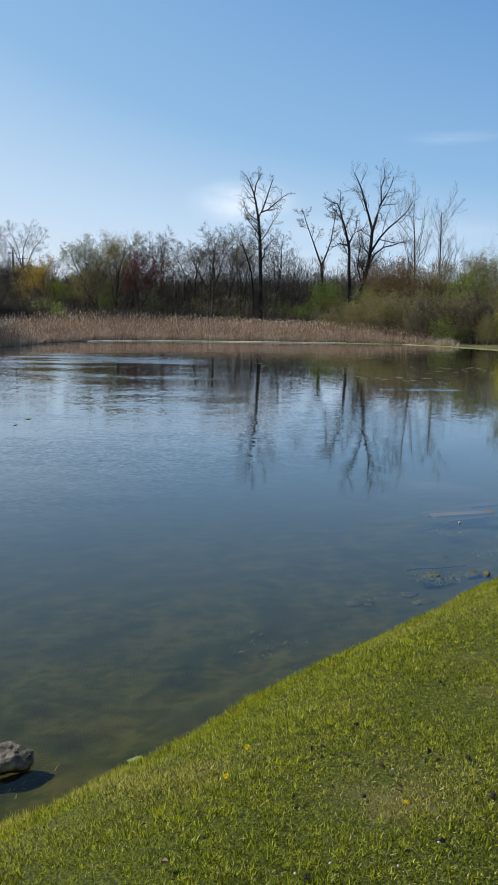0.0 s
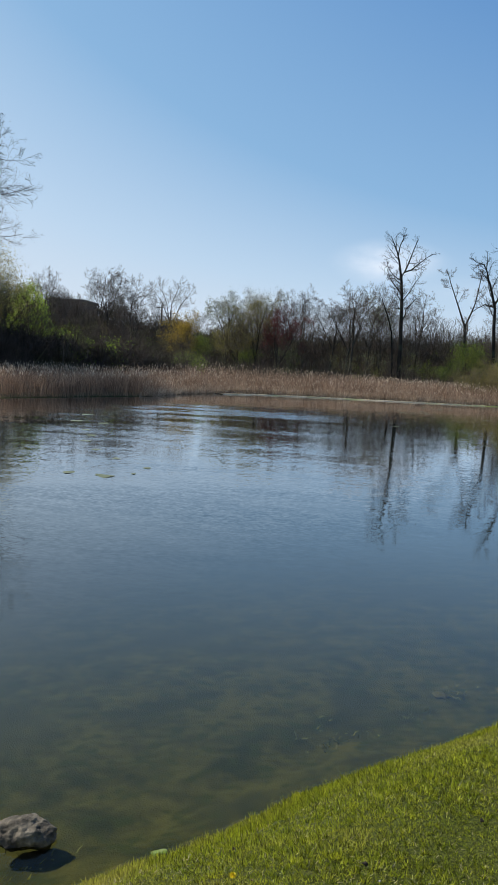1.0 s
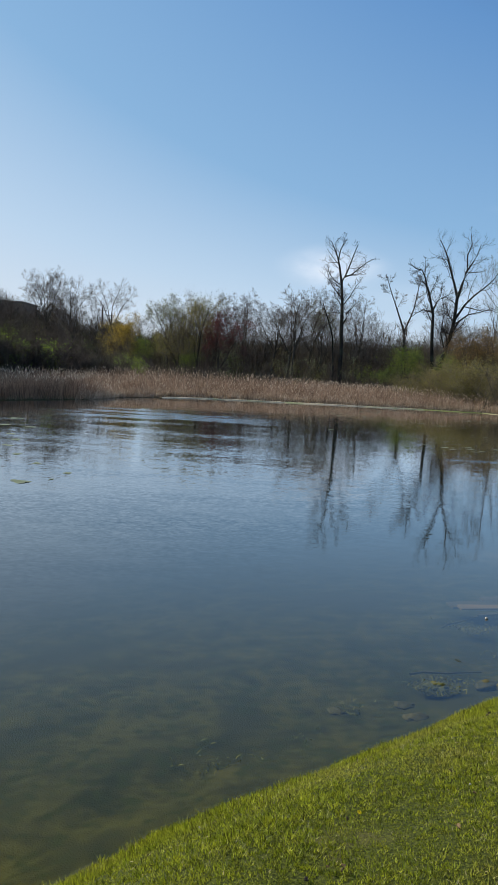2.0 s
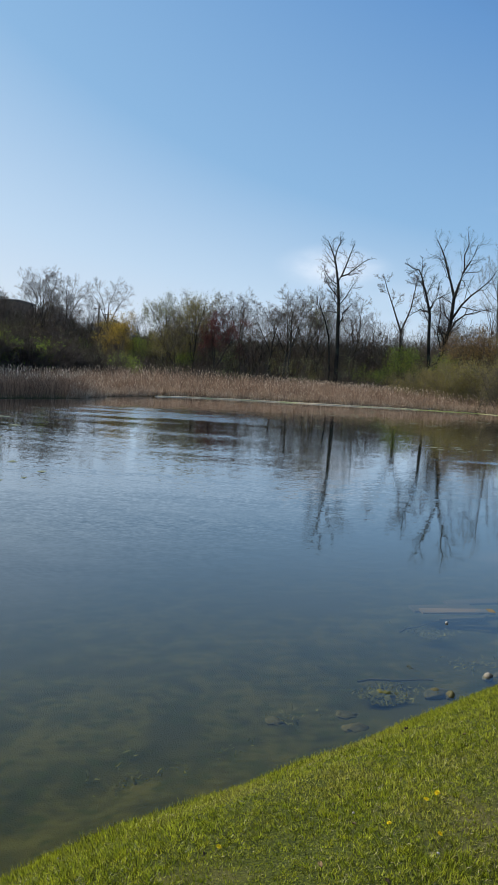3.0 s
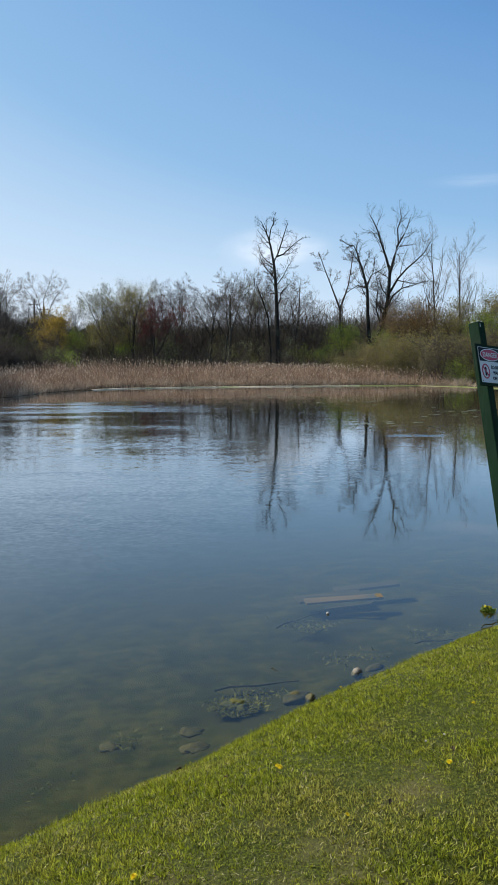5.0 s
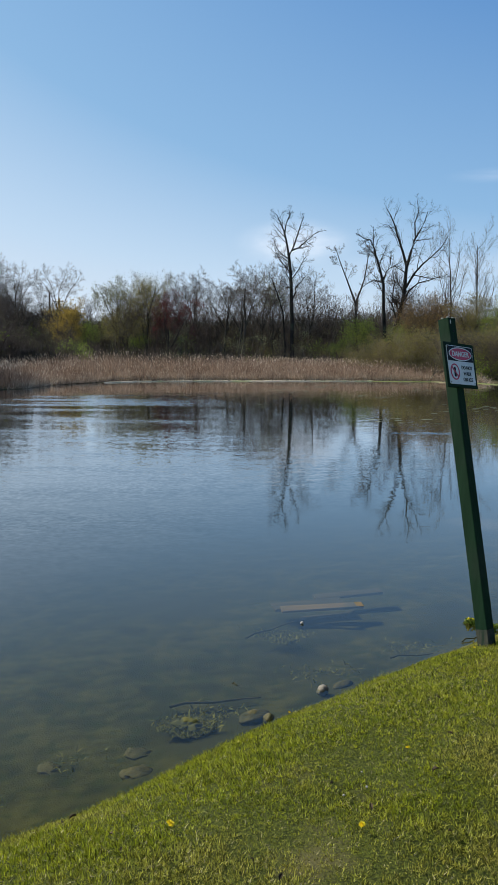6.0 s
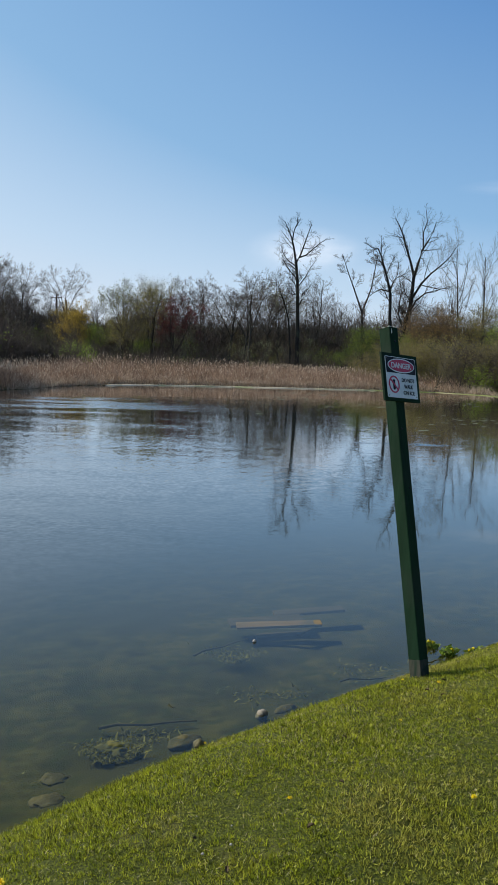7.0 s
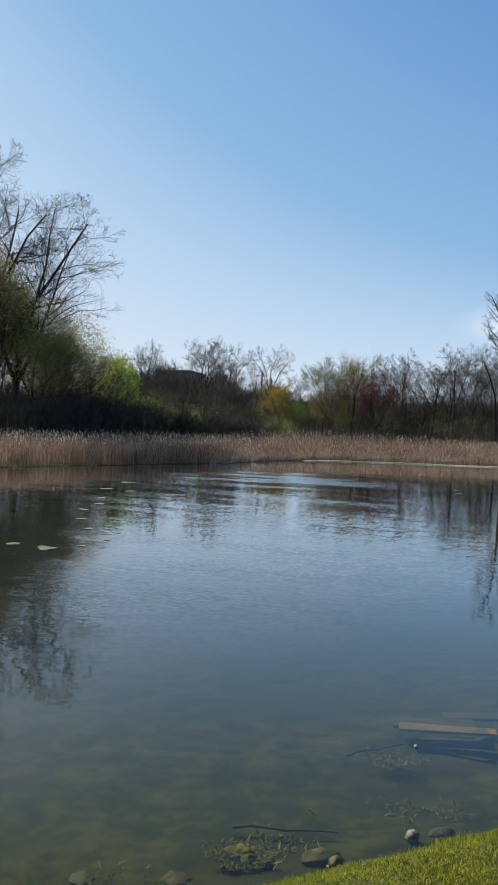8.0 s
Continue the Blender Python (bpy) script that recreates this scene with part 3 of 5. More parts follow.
def model_top(ob):
    return max(v.co.z for c in ob.children for v in c.data.vertices)


def grove(models, places, rng):
    """Sets copies of the model trees on their places; the models themselves take the first ones."""
    tops = [model_top(m) for m in models]
    for i, (x, y, top) in enumerate(places):
        k = i % len(models)
        m = stand(x, y, top, tops[k], rng)
        if i < len(models):
            models[k].matrix_basis = m
        else:
            copy_thing(models[k], m)


def crown_stems(rng, trunk_h, limbs, limb_h, r, spread=0.5):
    """A bole and the limbs into which it divides."""
    trunk = stem_line(rng, trunk_h, 5, 0.05)
    stems = [(trunk, r, r * 0.72, 3)]
    turn = rng.uniform(0, 2 * np.pi)
    for i in range(limbs):
        a = turn + i * 2 * np.pi / limbs + rng.normal(0, 0.25)
        lean = spread * rng.uniform(0.55, 1.25) if i else 0.08
        start = trunk[-1] if i < 2 else trunk[-2] * 0.5 + trunk[-1] * 0.5
        stems.append((wander(rng, start, (np.cos(a) * lean, np.sin(a) * lean, 1), limb_h * rng.uniform(0.8, 1.1), 6, 0.13, 0.03), r * 0.55, r * 0.12, 0))
    return stems


def bare_trees():
    rng = np.random.default_rng(4)
    models = []
    for i in range(5):
        ob = thing("bare_tree", "bare grey-brown tree with fine spreading twigs in the far wood", "tree", "bare trees of the far wood")
        stems = crown_stems(rng, rng.uniform(3.4, 4.8), 4 + i % 2, 5.4, 0.125, 0.74)
        tree_parts(rng, ob, stems, ELM, bark, twig_grey)
        models.append(ob)
    grove(models, [(1.1, 108, 15.4), (-1.4, 112, 14.4), (3.8, 113, 15.6), (5.5, 110, 10.6), (-3.3, 118, 11.6), (-6.0, 122, 11.4),
                   (-7.9, 124, 12.2), (11.0, 118, 11.0), (13.9, 125, 10.6), (-29.6, 122, 13.0), (-27.8, 124, 12.6),
                   (-25.0, 135, 10.6), (-47.1, 118, 13.0), (-44.0, 120, 13.6), (-39.6, 118, 13.4), (-35.5, 116, 12.8)], rng)
    more = [(-30.9, 112, 9.6), (-42.0, 116, 10.0), (-33.0, 121, 10.6), (-8.6, 122, 9.8), (-4.0, 118, 9.2), (0.8, 110, 11.0),
            (19.5, 122, 11.6), (24.5, 118, 11.0), (-12.5, 120, 9.2), (9.8, 112, 10.2), (6.6, 116, 11.2),
            (-22.5, 124, 9.6), (-37.0, 126, 11.0), (-16.0, 126, 10.0), (-52.0, 120, 13.0), (-49.4, 121, 13.4), (-41.8, 119, 13.4),
            (-37.4, 118, 13.0), (-33.2, 119, 12.4), (-55.0, 122, 12.6)]
    tops = [model_top(m) for m in models]
    for i, (x, y, top) in enumerate(more):
        copy_thing(models[(i * 3 + 1) % 5], stand(x, y, top, tops[(i * 3 + 1) % 5], rng))


def slim_trees():
    rng = np.random.default_rng(9)
    models = []
    for i in range(2):
        ob = thing("slender_tree", "tall slender bare tree with upright twigs", "tree", "slender bare trees")
        tree_parts(rng, ob, [(stem_line(rng, 14, 8, 0.04), 0.16, 0.03, 0)], SLIM, bark, twig_grey)
        models.append(ob)
    grove(models, [(32.3, 105, 21.2), (14.0, 122, 13.9), (29.8, 108, 19.2), (35.5, 104, 17.5), (26.4, 100, 12.5)], rng)
    hazy = thing("budding_tree", "tree in the far wood with a haze of pale new leaves", "tree", "budding trees")
    tree_parts(rng, hazy, crown_stems(rng, 5.0, 5, 5.2, 0.14, 0.42), ELM, bark, twig_grey, leaf_pale, 3000, 0.25, 0.07)
    grove([hazy], [(-16.2, 109.0, 13.8), (5.2, 116, 13.2)], rng)


def old_trees():
    """The tall dead-topped tree and the big spreading ones beside it, limb by limb."""
    rng = np.random.default_rng(21)
    g = float(height(7.8, 105.6)) - 0.1
    ob = thing("tall_tree", "tall old tree with straight dark trunk and bare forked top", "tree", "", pose(7.8, 105.6, g))
    z = lambda pts: [(x - 7.8, y, h - g) for x, y, h in pts]  # noqa: E731
    tree_parts(rng, ob, [
        (z([(7.85, 0, g), (7.85, 0, 3), (7.8, 0.1, 7), (7.65, 0, 11), (7.55, 0, 13), (7.3, 0, 15.5)]), 0.348, 0.168, 0),
        (z([(7.3, 0, 15.3), (6.9, -0.2, 17.4), (6.6, 0, 18.6), (6.1, 0.3, 19.8), (5.6, 0.2, 20.8)]), 0.163, 0.035, 1),
        (z([(6.7, 0, 18.2), (6.9, 0.3, 19.6), (7.3, 0.2, 20.6), (7.2, 0, 21.4)]), 0.096, 0.028, 1),
        (z([(7.3, 0, 15.4), (7.9, 0.2, 16.6), (8.3, -0.2, 17.8), (8.7, 0, 19.1), (9.2, 0.2, 20.5)]), 0.148, 0.035, 1),
        (z([(7.7, 0, 16.1), (8.6, 0.4, 16.5), (9.4, 0.2, 17.2), (10.3, 0, 18.0), (11.2, -0.2, 18.6)]), 0.111, 0.028, 1),
        (z([(7.55, 0, 13.2), (6.8, -0.3, 14.0), (6.1, -0.2, 14.8), (5.6, 0, 15.8), (5.3, 0.2, 16.8)]), 0.096, 0.021, 1),
        (z([(7.6, 0, 12.2), (8.6, 0.5, 13.6), (9.3, 0.8, 15.0), (9.8, 0.6, 15.6)]), 0.081, 0.021, 1),
        (z([(7.0, 0.2, g), (6.9, 0.3, 4), (6.6, 0.2, 8), (5.8, 0, 10.5), (5.0, 0.1, 12.5)]), 0.163, 0.042, 1)],
        OLD, bark_dark, twig_dark)

    g = float(height(21.4, 110)) - 0.1
    ob = thing("spreading_tree", "big old leaning tree with thick bare dark limbs", "tree", "", pose(21.4, 110, g))
    z = lambda pts: [(x - 21.4, y, h - g) for x, y, h in pts]  # noqa: E731
    tree_parts(rng, ob, [
        (z([(21.2, 0, g), (21.6, 0, 3.9), (22.5, 0, 6.7), (23.1, 0, 9), (23.5, 0, 11), (23.7, 0, 14.8)]), 0.459, 0.210, 0),
        (z([(23.7, 0, 14.6), (23.2, 0.4, 16.6), (22.5, 0, 18.3), (21.9, -0.3, 20), (21.4, 0, 21.3), (20.8, 0.2, 22.4)]), 0.200, 0.042, 1),
        (z([(23.7, 0, 14.5), (24.2, -0.4, 16.6), (24.6, 0, 18.0), (25.5, 0.3, 19.5), (26.0, 0, 20.6), (26.4, 0, 22.0)]), 0.207, 0.042, 1),
        (z([(24.8, 0, 18.3), (24.6, -0.3, 20.4), (25.1, -0.2, 21.9), (24.9, 0, 23.5)]), 0.111, 0.028, 1),
        (z([(23.2, 0, 9.4), (24.3, 0.6, 11.4), (25.5, 0.4, 12.4), (27.0, 0.2, 12.8), (28.7, 0, 13.4)]), 0.163, 0.035, 1),
        (z([(23.5, 0, 11.4), (24.7, -0.5, 13.6), (26.0, 0, 15.0), (27.2, 0.3, 16.0), (28.4, 0, 17.2), (29.3, 0, 18.7)]), 0.178, 0.035, 1),
        (z([(22.6, 0, 7.0), (21.9, 0.5, 9.6), (22.2, 0.6, 12.6), (21.7, 0.4, 14.6)]), 0.118, 0.035, 1)],
        OLD, bark_dark, twig_dark)

    g = float(height(21.2, 112)) - 0.1
    ob = thing("crooked_tree", "old bare tree with a crooked trunk and drooping limbs", "tree", "", pose(21.2, 112.5, g))
    z = lambda pts: [(x - 21.2, y, h - g) for x, y, h in pts]  # noqa: E731
    tree_parts(rng, ob, [
        (z([(21.4, 0, g), (21.4, 0, 5), (21.1, 0.1, 9), (21.0, 0, 12.3), (20.4, 0, 14.6), (19.9, 0, 16.2)]), 0.311, 0.140, 0),
        (z([(19.9, 0, 16.0), (19.5, -0.2, 17.4), (19.0, 0, 18.5), (18.1, 0.2, 18.7), (17.2, 0, 19.3)]), 0.133, 0.035, 1),
        (z([(19.4, 0, 17.6), (19.5, 0.3, 18.8), (19.4, 0, 20.0)]), 0.081, 0.021, 1),
        (z([(20.9, 0, 12.6), (19.7, 0.4, 13.0), (18.6, 0.3, 12.4), (17.7, 0, 11.6)]), 0.104, 0.028, 1),
        (z([(21.0, 0, 13.0), (21.8, -0.4, 15.0), (22.0, 0, 17.0)]), 0.104, 0.028, 1)], OLD, bark_dark, twig_dark)

    g = float(height(17.3, 114)) - 0.1
    ob = thing("forked_tree", "bare tree forking low into a wide vee", "tree", "", pose(17.3, 114, g))
    z = lambda pts: [(x - 17.3, y, h - g) for x, y, h in pts]  # noqa: E731
    tree_parts(rng, ob, [
        (z([(17.4, 0, g), (17.4, 0, 7.5), (17.3, 0, 10)]), 0.252, 0.168, 1),
        (z([(17.3, 0, 9.8), (16.6, 0.1, 11.6), (16.0, 0, 13.1), (14.9, 0.2, 15.9), (14.3, 0, 17.6)]), 0.163, 0.035, 0),
        (z([(17.3, 0, 9.8), (18.0, 0.2, 11.6), (18.5, 0, 13.2), (18.9, -0.2, 16.0), (19.2, 0, 17.8)]), 0.148, 0.035, 0)],
        OLD, bark, twig_grey)


def leafy(name, label, seed, places, leaf, leaves, cfg, twig=twig_brown, spread=0.4, size=0.12, h=7.0, droop=0.0, stems=2, models=2, spread_limbs=0.5):
    rng = np.random.default_rng(seed)
    made = []
    for _ in range(min(models, len(places))):
        ob = thing(name, label, "tree", label[:40])
        lines = crown_stems(rng, h * 0.3, stems + 2, h * 0.7, 0.017 * h + 0.04, spread_limbs)
        tree_parts(rng, ob, lines, cfg, bark, twig, leaf, leaves, spread, size, droop)
        made.append(ob)
    grove(made, places, rng)


BUSHY = [(10, 55, 0.5, 0.08, 0.15, 4, 4, 0.12), (6, 50, 0.5, 0.06, 0.2, 3, 3, 0.2), (4, 45, 0.5, 0.04, 0.2, 3, 3, 0.2),
         (0, 0, 0, 0, 0, 0, 0, 0)]


def shrubs(name, label, seed, places, twig, leaf, leaves, models=3, h=3.2, stems=16, size=0.09):
    rng = np.random.default_rng(seed)
    made = []
    for _ in range(min(models, len(places))):
        ob = thing(name, label, "shrub", label[:40])
        sets, tips = [Tubes(), Tubes(), Tubes()], []
        for _ in range(stems):
            a, lean = rng.uniform(0, 2 * np.pi), rng.uniform(0.1, 0.75)
            p = (rng.normal(0, 0.8), rng.normal(0, 0.8), -0.2)
            line = wander(rng, p, (np.cos(a) * lean, np.sin(a) * lean, 1), h * rng.uniform(0.65, 1.1), 5, 0.1, 0.02)
            dress(rng, sets, tips, line, 0.035, 0.01, 1, [None] + BUSHY[:1] + BUSHY[1:], 4)
        tagged(part("stemwork", sets[1].mesh("stemwork"), twig, ob), kind="stuff")
        tagged(part("twigwork", sets[2].mesh("twigwork"), twig, ob), kind="stuff")
        if leaf is not None:
            tagged(part("foliage", leaf_mesh("foliage", rng, tips, leaves, 0.22, size), leaf, ob), kind="stuff")
        made.append(ob)
    grove(made, places, rng)


bare_trees()
slim_trees()
old_trees()
leafy("green_tree", "young conical tree with bright lime-green spring leaves", 31, [(-34.1, 80, 10.8)], leaf_lime, 5000, BUSHY, size=0.085, spread=0.25, spread_limbs=0.10, models=1)
leafy("pale_green_tree", "tree with light green new leaves by the far shore", 40, [(38.2, 94, 12.2), (40.5, 96, 12.6)], leaf_pale, 9000, ELM, size=0.045, spread=0.25, models=1)
leafy("olive_tree", "tree with thin olive-yellow spring leaves by the far shore", 44, [(28.6, 92, 10.2), (31.6, 91, 10.8), (34.2, 94, 10.4), (-11.8, 106, 11.0), (-14.0, 105, 8.4)], leaf_olive, 9000, ELM, twig_grey, size=0.05, spread=0.3)
leafy("leafing_tree", "small tree with fresh yellow-green leaves", 32, [(29.8, 86, 8.4), (-29.1, 77, 6.6), (16.3, 104, 7.4), (13.4, 103, 5.9), (-19.2, 104, 6.7), (-12.8, 105, 7.2), (20.8, 97, 6.4)],
      leaf_fresh, 5500, BUSHY, size=0.065)
leafy("golden_tree", "small tree with golden-brown spring buds", 33, [(23.2, 96, 10.2), (25.8, 94, 10.4)], leaf_gold, 9000, ELM, size=0.05, spread=0.3)
leafy("yellow_tree", "small tree flowering in dull yellow", 34, [(-21.0, 102, 9.8)], leaf_yellow, 6500, BUSHY, size=0.075, spread=0.25, spread_limbs=0.2)
leafy("red_tree", "dense tree with dark red budding twigs", 35, [(-8.6, 104, 11.2)], leaf_red, 8500, ELM, size=0.065, spread=0.2, h=8.0)
leafy("conifer", "small dark evergreen among the bare trees", 36, [(-29.6, 134, 10.8), (-17.7, 132, 10.2), (17.3, 140, 9.8), (28.8, 120, 10.6), (-29.5, 132, 10.5)], needles, 4200, BUSHY, size=0.16, stems=1)
leafy("willow", "weeping willow with hanging yellow-green leaves", 37, [(28.6, 70, 6.6)], leaf_willow, 8000, BUSHY, size=0.09, droop=2.2)
leafy("marsh_tree", "large budding tree with olive new leaves by the marsh", 38, [(-32.6, 60, 14.2), (-33.4, 64, 13.0), (-33.0, 66, 12.6), (-35.6, 60, 17.0), (-39, 62, 18)], leaf_bud, 24000, ELM, twig_grey, size=0.055, h=9, spread=0.45)
leafy("great_tree", "great bare tree with wide fine branches by the marsh", 39, [(-34.3, 60.5, 23.6), (-38.4, 61, 28.0)], leaf_olive, 900, GREAT, twig_dark, size=0.03, h=18, stems=4, spread_limbs=0.62, models=1)
shrubs("olive_shrub", "rounded olive-green shrub on the far shore", 41, [(16.6, 84, 4.4), (19.0, 82, 5.2), (21.3, 80, 5.2), (23.1, 78.5, 4.6), (25.6, 78, 5.0), (27.2, 76, 5.2), (18.4, 87, 5.6), (22.3, 84, 5.8), (25.0, 83, 5.8), (28.8, 79, 6.0), (27.4, 72, 3.6), (20.4, 85, 5.8), (14.6, 86, 4.0)],
       twig_olive, leaf_olive, 5500, stems=16, models=2, size=0.055)
shrubs("lime_shrub", "small bright green leafing shrub at the water's edge", 42, [(23.9, 75.0, 3.0), (-17.4, 86, 4.2), (-24.5, 72, 5.6)], twig_olive, leaf_lime, 4200, size=0.07)
shrubs("brown_shrub", "dense brown leafless thicket behind the reeds", 43, [(-34.5, 60, 6.0), (-31.8, 61, 6.4), (-29.4, 63, 6.2), (-26.9, 66, 5.6), (-24.4, 70, 4.9), (-22.6, 73, 4.8), (-20.7, 76, 4.3), (-18.8, 80, 4.0), (-17.2, 86, 3.6), (-31.1, 56, 3.6), (-27.3, 61, 4.2), (-36, 58, 5), (26.5, 82, 4.5), (29, 75, 4), (26.4, 75.0, 4.4), (22.2, 76.4, 3.4)],
       twig_brown, None, 0, stems=15, models=2)


# ---- the wood behind, reeds and grass ----
def blades(rng, x, y, z, length, width, lean, bend):
    """Upright tapering blades of two lengths each, four faces' worth of corners in one array."""
    n = len(x)
    a = rng.uniform(0, 2 * np.pi, n)
    side = np.stack([np.cos(a), np.sin(a), np.zeros(n)], 1) * (width / 2)[:, None]
    b = rng.uniform(0, 2 * np.pi, n)
    tilt = np.stack([np.cos(b) * lean, np.sin(b) * lean, np.ones(n)], 1)
    tilt /= np.linalg.norm(tilt, axis=1, keepdims=True)
    c = b + rng.normal(0, 0.6, n)
    fall = np.stack([np.cos(c) * bend, np.sin(c) * bend, -0.35 * bend], 1)
    p0 = np.stack([x, y, z], 1)
    p1 = p0 + tilt * (length * 0.55)[:, None]
    p2 = p0 + tilt * length[:, None] + fall * length[:, None]
    v = np.stack([p0 - side, p0 + side, p1 + side * 0.85, p1 - side * 0.85, p2 + side * 0.15, p2 - side * 0.15], 1)
    k = np.arange(n)[:, None] * 6
    return v.reshape(-1, 3), np.concatenate([k + [0, 1, 2, 3], k + [3, 2, 4, 5]])


def scatter(rng, count, x0, x1, y0, y1, keep):
    x, y = rng.uniform(x0, x1, count), rng.uniform(y0, y1, count)
    ok = keep(x, y)
    return x[ok], y[ok]


def woodland():
    rng = np.random.default_rng(51)
    n = 270000
    x, y = rng.uniform(-75, 55, n), 113 + 40 * rng.random(n) ** 1.3
    far, inside = far_dist(x, y)
    top = 4.9 + 1.0 * np.clip((9 - x) / 6, 0, 1) * np.clip((x + 26) / 6, 0, 1) + 1.3 * np.exp(-((x - 1) / 7) ** 2) + 3.8 * np.clip((x - 7) / 4, 0, 1) * np.clip((40 - x) / 10, 0, 1) - 2.0 * np.clip((y - 122) / 20, 0, 1) + 1.2 * np.sin(x * 0.21 + 0.8) * np.sin(x * 0.07) + 1.2 * np.sin(x * 0.63 + y * 0.2) + 1.0 * np.sin(x * 1.9 + y)
    z = height(x, y) + rng.random(n) ** 1.1 * np.maximum(top, 1.5)
    v, f = blades(rng, x, y, z, rng.uniform(0.5, 1.8, n), rng.uniform(0.02, 0.06, n), rng.uniform(0, 2.2, n), rng.uniform(0, 0.5, n))
    m = 45000
    x, y = rng.uniform(-60, 45, m), rng.uniform(96, 114, m)
    z = height(x, y) + rng.random(m) ** 1.4 * (2.1 + 1.0 * np.sin(x * 0.8 + y) + 0.7 * np.sin(x * 2.3))
    v2, f2 = blades(rng, x, y, z, rng.uniform(0.4, 1.4, m), rng.uniform(0.015, 0.045, m), rng.uniform(0, 1.6, m), rng.uniform(0, 0.5, m))
    v, f = np.concatenate([v, v2]), np.concatenate([f, f2 + len(v)])
    # the close thicket on the marsh side
    m = 70000
    u = rng.random(m) * 3
    x = np.interp(u, [0, 1, 2, 3], [-40, -31, -23.5, -17.5]) + rng.normal(0, 1.1, m)
    y = np.interp(u, [0, 1, 2, 3], [57, 61, 71, 84]) + rng.normal(0, 1.3, m)
    tall = np.interp(u, [0, 1, 1.8, 2.5, 3], [4.4, 4.8, 4.2, 3.2, 2.2]) + 0.5 * np.sin(x * 1.3) * np.sin(y * 0.9)
    z = height(x, y) + rng.random(m) * (tall - 1.0)
    v2, f2 = blades(rng, x, y, z, rng.uniform(0.5, 1.4, m), rng.uniform(0.012, 0.040, m), rng.uniform(0, 1.8, m), rng.uniform(0, 0.6, m))
    v, f = np.concatenate([v, v2]), np.concatenate([f, f2 + len(v)])
    # the dark tree line beyond
    m = 60000
    x, y = rng.uniform(-30, 75, m), rng.uniform(140, 172, m)
    crest = np.interp(x, [-30, -5, 8, 40, 75], [7.0, 7.4, 8.0, 8.4, 8.0]) + 0.6 * np.sin(x * 0.9) * np.sin(y * 0.5) + 0.5 * np.sin(x * 2.7 + y)
    g = height(x, y)
    z = g + rng.random(m) * np.maximum(crest - g, 1.0)
    v2, f2 = blades(rng, x, y, z, rng.uniform(0.6, 1.8, m), rng.uniform(0.06, 0.18, m), rng.uniform(0, 1.2, m), rng.uniform(0, 0.4, m))
    ob = part("distant_wood", mesh_np("distant_wood", v2, f2), needles, None, "dark distant tree line behind the far wood")
    tagged(ob, category="woods", kind="stuff")
    ob = part("woodland", mesh_np("woodland", v, f), twig_brown, None, "dense brown leafless undergrowth of the far wood")
    tagged(ob, category="undergrowth", kind="stuff")


def undergrowth_leaves():
    """Patches of new leaves in the undergrowth at the wood's edge."""
    rng = np.random.default_rng(55)
    for mat, label, n, at in ((leaf_fresh, "patches of fresh green leaves in the undergrowth", 16, (97, 112)), (leaf_olive, "patches of olive new leaves in the undergrowth", 26, (97, 113)),
                              (leaf_pale, "patches of pale buds in the undergrowth", 26, (100, 113))):
        c = np.c_[rng.uniform(-45, 34, n), rng.uniform(*at, n), np.zeros(n)]
        c[:, 2] = height(c[:, 0], c[:, 1]) + rng.uniform(0.8, 4.5, n)
        pts = np.repeat(c, 14, 0) + rng.normal(0, 1, (n * 14, 3)) * (1.0, 0.7, 0.75)
        ob = part("undergrowth_leaves", leaf_mesh("undergrowth_leaves", rng, pts, n * 330, 0.3, 0.06), mat, None, label)
        tagged(ob, category="undergrowth", kind="stuff")


